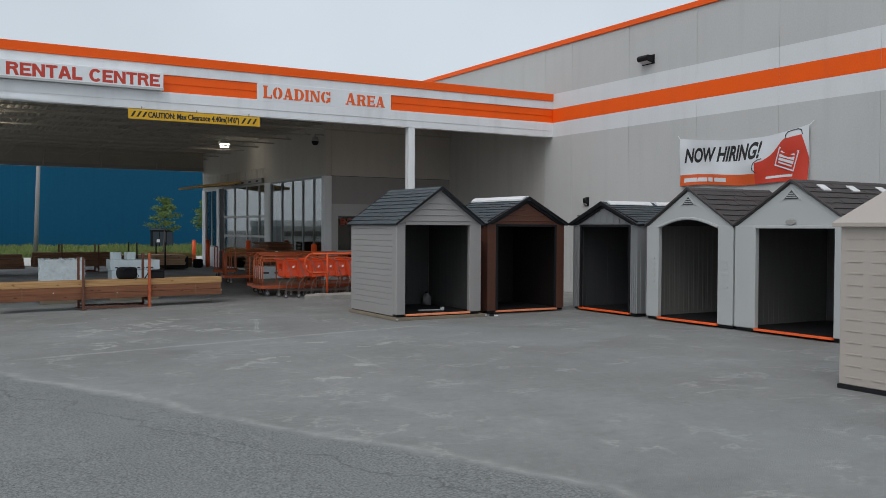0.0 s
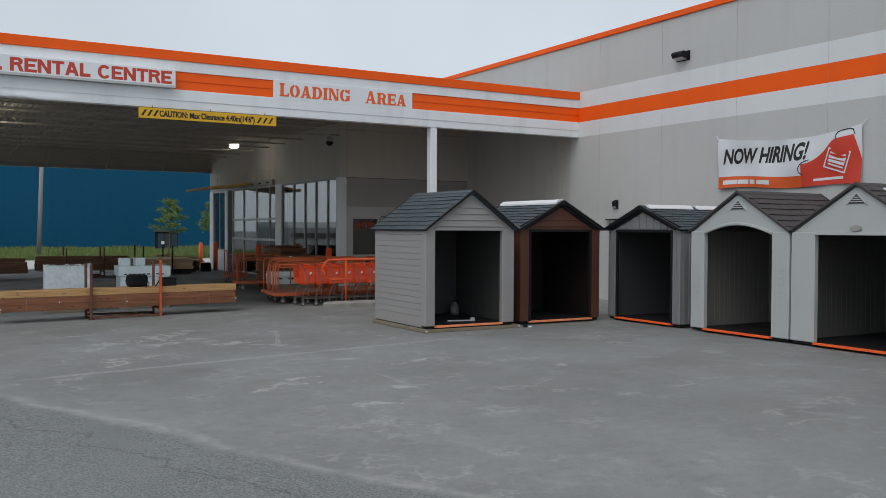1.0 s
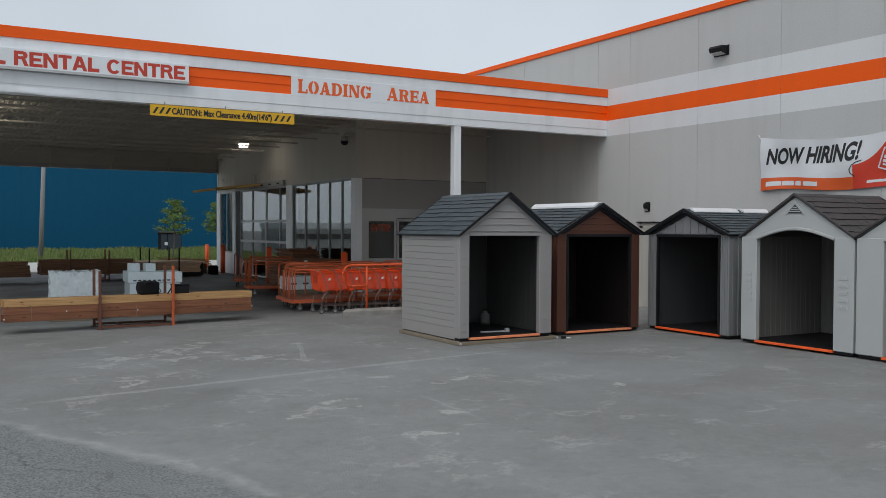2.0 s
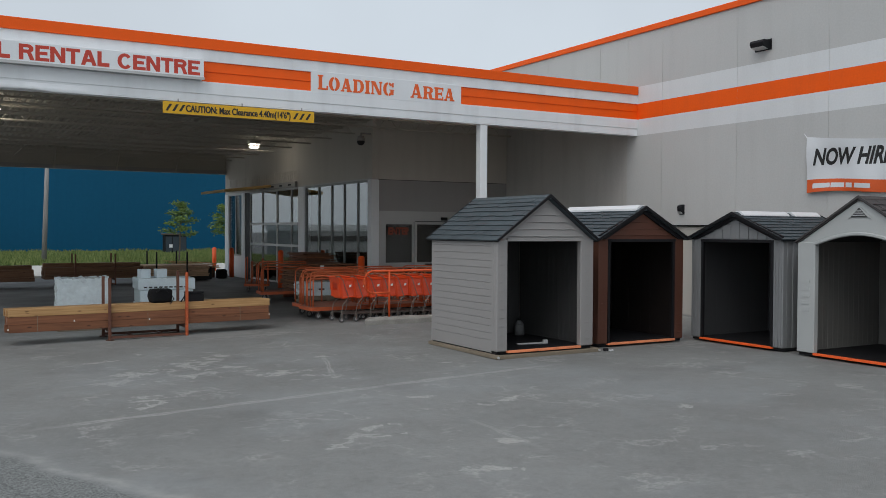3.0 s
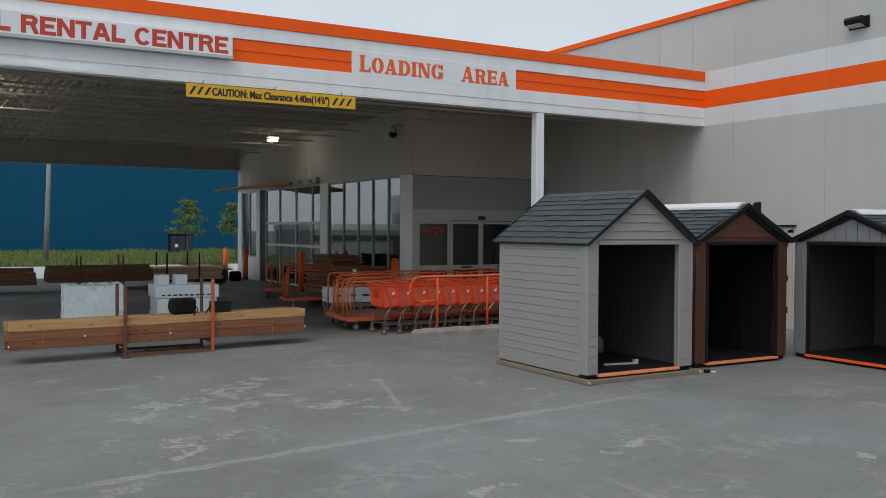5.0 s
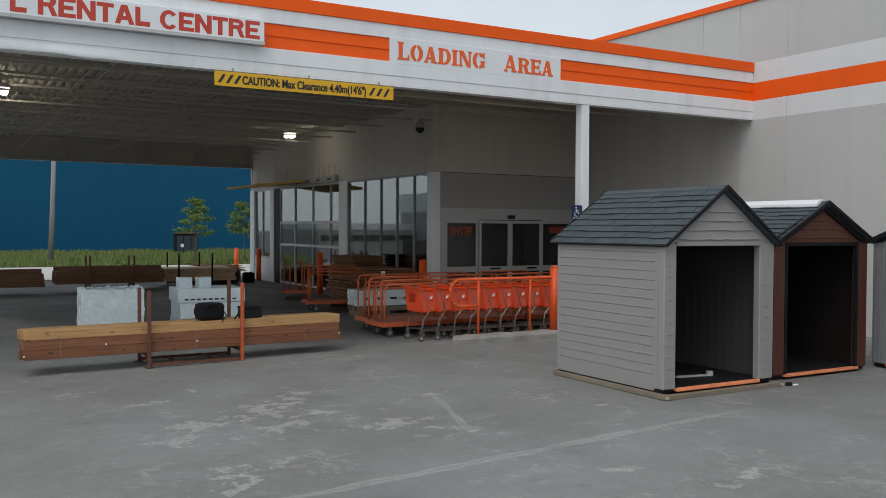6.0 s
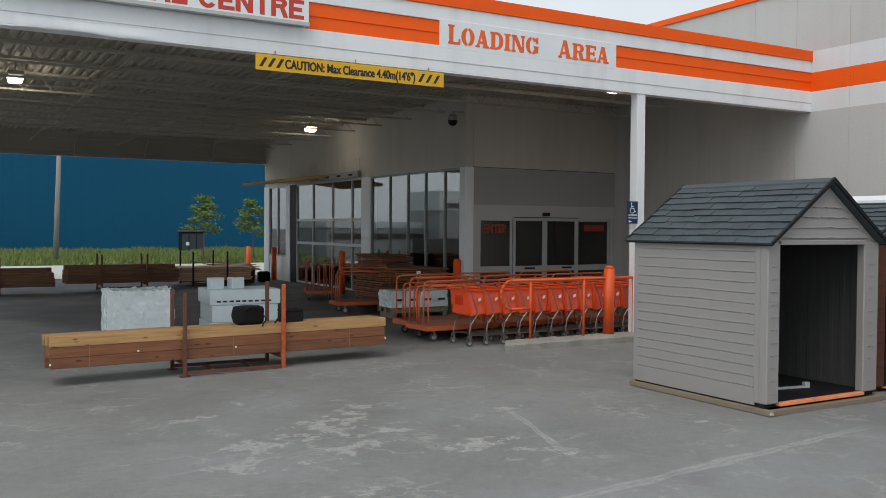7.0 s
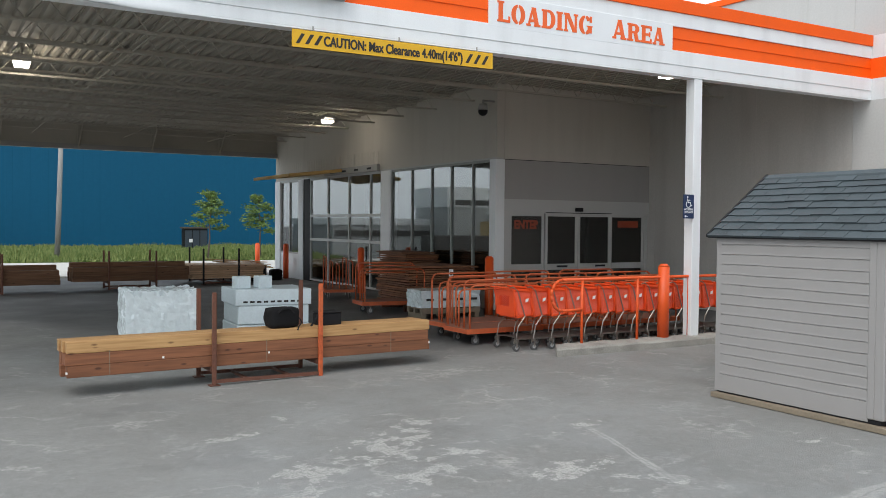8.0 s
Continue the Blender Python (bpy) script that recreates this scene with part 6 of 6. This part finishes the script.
# stacked fence panels by the windows
M["panel_brown"] = wood("brown_fence_boards", (0.24, 0.1, 0.045), (0.12, 0.048, 0.022), 0.3)
for nm, m, n_, lx, ly, z0 in (("fence_panel_stack", pose(-5.92, 7.85, 0.0, 0, 0, 90), 16, 1.7, 1.85, 0.2), ("lumber_stack", pose(-5.45, 9.75, 0.0, 0, 0, 90), 20, 1.6, 0.95, 0.25)):
    fs = thing(nm, m, "stack of brown wooden boards beside the vestibule", "lumber", "lumber piles")
    for e in (-lx / 2 + 0.2, lx / 2 - 0.28):
        block("bearer", (e, -ly / 2, 0, e + 0.1, ly / 2, z0), M["rust"], fs)
    for k in range(n_):
        bm = bmesh.new()
        box(bm, -lx / 2, -ly / 2, 0, lx / 2, ly / 2, 0.04)
        o = part("board_layer", bm, M["panel_brown"], fs)
        o.matrix_basis = pose(rb.uniform(-0.07, 0.07), rb.uniform(-0.06, 0.06), z0 + k * 0.055, rb.uniform(-0.6, 0.6), rb.uniform(-0.5, 0.5), rb.uniform(-2, 2))

# film-wrapped white boards on a low pallet
wb = thing("wrapped_boards", pose(-6.62, 5.8, 0.12, 0, 0, -3), "white film-wrapped boards with dark printed bars", "pallet")
pallet(wb, 1.45, 0.75)
for e in (-0.7, 0.0, 0.6):
    block("bearer", (e, -0.36, -0.12, e + 0.1, 0.36, 0.0), M["timber"], wb)
bm = bmesh.new()
bmesh.ops.create_cube(bm, size=1)
bmesh.ops.subdivide_edges(bm, edges=bm.edges[:], cuts=8, use_grid_fill=True)
for v in bm.verts:
    n = noise.noise(v.co * 7) * 0.05
    v.co = Vector((v.co.x * 1.45 * (1 + n), v.co.y * 0.75 * (1 + n), 0.125 + (v.co.z + 0.5) * 0.38))
part("film_load", bm, M["wrap"], wb)
for k in range(4):
    block("print_bar", (-0.62 + k * 0.36, -0.408, 0.28, -0.45 + k * 0.36, -0.394, 0.33), M["black_paint"], wb)

# canopy lights
M["lens_glow"] = glowing("light_lens", (1.0, 0.93, 0.8), 14)


def canopy_light(x, y, z, power):
    f = thing("canopy_light", pose(x, y, z), "lit square canopy floodlight with bright lens", "ceiling light", "canopy lights")
    block("housing", (-0.17, -0.17, 0.05, 0.17, 0.17, 0.16), M["grey_metal"], f, "", 0.02)
    bm = bmesh.new()
    prism(bm, [(-0.16, 0.05), (-0.12, -0.08), (0.12, -0.08), (0.16, 0.05)], -0.14, 0.14)
    part("lens", bm, M["lens_glow"], f, "bright glass lens")
    bm = bmesh.new()
    rod(bm, (0, 0, 0.16), (0, 0, 5.5 - z), 0.015, 8)
    part("stem", bm, M["grey_metal"], f)
    lamp = new("canopy_lamp", bpy.data.lights.new("canopy_lamp", "POINT"))
    lamp.data.energy, lamp.data.color, lamp.data.shadow_soft_size = power, (1.0, 0.9, 0.75), 0.12
    lamp.matrix_world = pose(x, y, z - 0.2)


canopy_light(-6.05, 13.8, 5.18, 1.4)
canopy_light(-14.92, 8.3, 5.2, 9)
canopy_light(-4.75, 0.85, 4.88, 8)

# dome camera on the vestibule corner
dc = thing("dome_camera", pose(-4.95, 6.85, 4.86), "dark dome security camera on a bracket", "security camera")
bm = bmesh.new()
bmesh.ops.create_uvsphere(bm, u_segments=16, v_segments=10, radius=0.12, matrix=pose(0, 0, -0.05))
part("dome", bm, M["black"], dc, smooth=True)
bm = bmesh.new()
rod(bm, (0, 0, -0.03), (0, 0, 0.12), 0.13, 16, 0.1)
part("housing", bm, M["grey_metal"], dc, smooth=True)
bm = bmesh.new()
tube(bm, [(0, 0, 0.12), (0, 0, 0.2), (0.36, 0, 0.2)], 0.025, 8)
part("arm", bm, M["grey_metal"], dc)

# thin awning board over the far windows
aw = thing("door_awning", pose(0, 0, 0), "thin yellowish awning board above the far windows", "awning")
M["awning"] = surface("tan_awning", (0.5, 0.32, 0.11), 0.7, vary=0.12, blotch=3, bump=0.05)
bm = bmesh.new()
prism(bm, [(-6.6, 3.54), (-4.6, 3.78), (-4.6, 3.88), (-6.6, 3.64)], 15.6, 19.1)
part("board", bm, M["awning"], aw, bevel=0.006)
op = thing("door_operator", pose(VX, 15.0, 3.64), "grey aluminium sliding door operator box above the far doors", "door gear")
block("case", (-0.14, -2.0, 0.03, -0.032, 2.1, 0.24), M["grey_metal"], op, "", 0.008)
for k in range(4):
    block("slot", (-0.146, -1.6 + k * 0.95, 0.1, -0.138, -1.3 + k * 0.95, 0.16), M["black"], op, "dark slot")

# accessible entrance sign on the column
M["sign_blue"] = surface("blue_sign", (0.008, 0.028, 0.09), 0.4, vary=0.05)
sg = thing("accessible_sign", pose(-5.06, -0.0, 2.2), "blue accessible entrance sign with white symbol on the column", "sign")
block("plate", (-0.13, 0.0, 0.0, 0.13, 0.008, 0.42), M["sign_blue"], sg, "", 0.002)
block("bracket", (-0.02, 0.008, 0.1, 0.06, 0.03, 0.34), M["grey_metal"], sg)
bm = bmesh.new()
bmesh.ops.create_circle(bm, cap_ends=True, segments=12, radius=0.017, matrix=pose(-0.03, -0.003, 0.375, 90))
pts = [(-0.03, -0.004, 0.35), (-0.02, -0.004, 0.28), (0.035, -0.004, 0.28), (0.055, -0.004, 0.225), (0.075, -0.004, 0.23)]
tube(bm, pts, 0.008, 5)
tube(bm, [(-0.025, -0.004, 0.32), (0.03, -0.004, 0.32)], 0.007, 5)
arc = [(-0.01 + 0.055 * math.cos(a), -0.004, 0.25 + 0.055 * math.sin(a)) for a in [2.3 + k * 0.36 for k in range(11)]]
tube(bm, arc, 0.007, 5)
part("symbol", bm, M["white_plastic"], sg, "white wheelchair symbol")
writing("lettering", "ACCESSIBLE", M["white_plastic"], sg, pose(-0.11, -0.003, 0.145) @ FACE, 0.045, 0.22, 0.001, depth=0.001)
writing("lettering", "ENTRANCE", M["white_plastic"], sg, pose(-0.1, -0.003, 0.095) @ FACE, 0.045, 0.2, 0.001, depth=0.001)
bm = bmesh.new()
prism(bm, [(-0.1, 0.04), (-0.07, 0.062), (-0.07, 0.047), (-0.02, 0.047), (-0.02, 0.033), (-0.07, 0.033), (-0.07, 0.018)], -0.003, 0.0)
part("arrow", bm, M["white_plastic"], sg)

# banner on the store wall
M["banner_white"] = surface("white_vinyl", (0.7, 0.72, 0.74), 0.45, vary=0.05, blotch=3, bump=0.03)
M["banner_red"] = surface("red_orange_vinyl", (0.62, 0.045, 0.018), 0.45, vary=0.08, blotch=3, bump=0.03)
M["banner_orange"] = surface("orange_vinyl", (0.72, 0.11, 0.02), 0.45, vary=0.08, blotch=3, bump=0.03)


def banner_at(u, v, off=0.0):
    y = -5.38 - 3.77 * u
    top = 4.15 - 0.68 * u * (1 - u) * (0.75 + 0.5 * u)
    bot = 2.95 - 0.04 * u + 0.03 * math.sin(u * 9)
    x = -0.065 - 0.018 * math.sin(u * 21 + v * 3) - 0.02 * math.sin(u * 7 - v * 6) - off
    return (x, y, bot + (top - bot) * v)


banner = thing("banner", pose(0, 0, 0), "white and orange vinyl hiring banner tied to the store wall", "banner")
bm = bmesh.new()
nu, nv = 48, 16
gv = [[bm.verts.new(banner_at(i / nu, j / nv)) for i in range(nu + 1)] for j in range(nv + 1)]
gb = [[bm.verts.new(Vector(banner_at(i / nu, j / nv)) + Vector((0.004, 0, 0))) for i in range(nu + 1)] for j in range(nv + 1)]
for j in range(nv):
    for i in range(nu):
        bm.faces.new((gv[j][i], gv[j][i + 1], gv[j + 1][i + 1], gv[j + 1][i]))
        bm.faces.new((gb[j][i], gb[j + 1][i], gb[j + 1][i + 1], gb[j][i + 1]))
part("cloth", bm, M["banner_white"], banner, smooth=True)


def banner_patch(name, u0, u1, low, high, mat, off, label=""):
    """A printed field between two edges given as functions of u."""
    bm = bmesh.new()
    n, k = 24, 10
    vs = []
    for i in range(n + 1):
        u = u0 + (u1 - u0) * i / n
        a, b = low(u), high(u)
        vs.append([bm.verts.new(banner_at(u, a + (b - a) * j / k, off)) for j in range(k + 1)])
    for i in range(n):
        for j in range(k):
            bm.faces.new((vs[i][j], vs[i + 1][j], vs[i + 1][j + 1], vs[i][j + 1]))
    return part(name, bm, mat, banner, label)


def apron_top(u):
    # shoulder rises from the waist to the bib
    t = min(1, max(0, (u - 0.62) / 0.2))
    if u < 0.84:
        return 0.46 + 0.38 * t * t
    if u < 0.955:
        return 0.86
    return 0.86 - (u - 0.955) / 0.045 * 0.45


banner_patch("orange_field", 0.0, 0.64, lambda u: 0.0, lambda u: 0.235, M["banner_orange"], 0.003, "orange printed strip")
banner_patch("apron_field", 0.62, 1.0, lambda u: 0.0, apron_top, M["banner_red"], 0.006, "red printed apron shape")
for k, (a, b) in enumerate(((0.04, 0.15), (0.155, 0.24), (0.25, 0.29), (0.305, 0.4))):
    banner_patch("print_bar", a, b, lambda u: 0.07, lambda u: 0.16, M["banner_white"], 0.006)
banner_patch("print_bar", 0.7, 0.89, lambda u: 0.09, lambda u: 0.14, M["banner_white"], 0.009)
# tilted square outline on the bib
def stroke(bm, pts, w, off):
    """A flat printed line through (u, v) points."""
    q = [Vector(banner_at(*t, off)) for t in pts]
    for a, b in zip(q, q[1:]):
        d = (b - a).normalized()
        side = Vector((0, -d.z, d.y)) * w / 2
        along = d * w * 0.35
        bm.faces.new([bm.verts.new(t) for t in (a - along + side, b + along + side, b + along - side, a - along - side)])


sq = [(0.765, 0.36), (0.895, 0.2), (0.935, 0.56), (0.805, 0.7)]
bm = bmesh.new()
stroke(bm, sq + sq[:1], 0.03, 0.009)
for k in range(4):
    t = 0.2 + 0.2 * k
    a = (sq[0][0] + (sq[3][0] - sq[0][0]) * t + 0.02, sq[0][1] + (sq[3][1] - sq[0][1]) * t - 0.02)
    b = (sq[1][0] + (sq[2][0] - sq[1][0]) * t - 0.02, sq[1][1] + (sq[2][1] - sq[1][1]) * t + 0.02)
    stroke(bm, (a, b), 0.075 if k in (1, 2) else 0.035, 0.009)
part("emblem", bm, M["banner_white"], banner, "plain white tilted square emblem")
# apron cords
bm = bmesh.new()
stroke(bm, ((0.845, 0.86), (0.848, 0.93), (0.86, 0.975), (0.885, 0.985), (0.93, 0.98), (0.95, 0.95), (0.96, 0.86)), 0.022, 0.009)
part("cord_print", bm, M["black_paint"], banner)
bm = bmesh.new()
stroke(bm, ((0.67, 0.53), (0.64, 0.51), (0.615, 0.46), (0.6, 0.38), (0.605, 0.31), (0.63, 0.24)), 0.02, 0.009)
part("cord_print", bm, M["black_paint"], banner)
word = writing("lettering", "NOW HIRING!", M["black_paint"], banner, pose(0, 0, 0), 1.0, 1.0, 0.035, "black slanted lettering", depth=0.0)
zmax = max(v.co.y for v in word.data.vertices)
for v in word.data.vertices:
    uu, vv = v.co.x, v.co.y / zmax
    v.co = Vector(banner_at(0.04 + 0.61 * uu + 0.02 * vv, 0.5 + 0.07 * uu + 0.3 * vv + 0.05 * uu * vv, 0.004))
for u, v, dz in ((0, 1, 0.1), (1, 1, 0.1)):
    bm = bmesh.new()
    p = Vector(banner_at(u, v - 0.02))
    rod(bm, p, p + Vector((0.035, 0.1 if u == 0 else -0.1, dz)), 0.008, 6)
    part("tie_cord", bm, M["white_plastic"], banner)
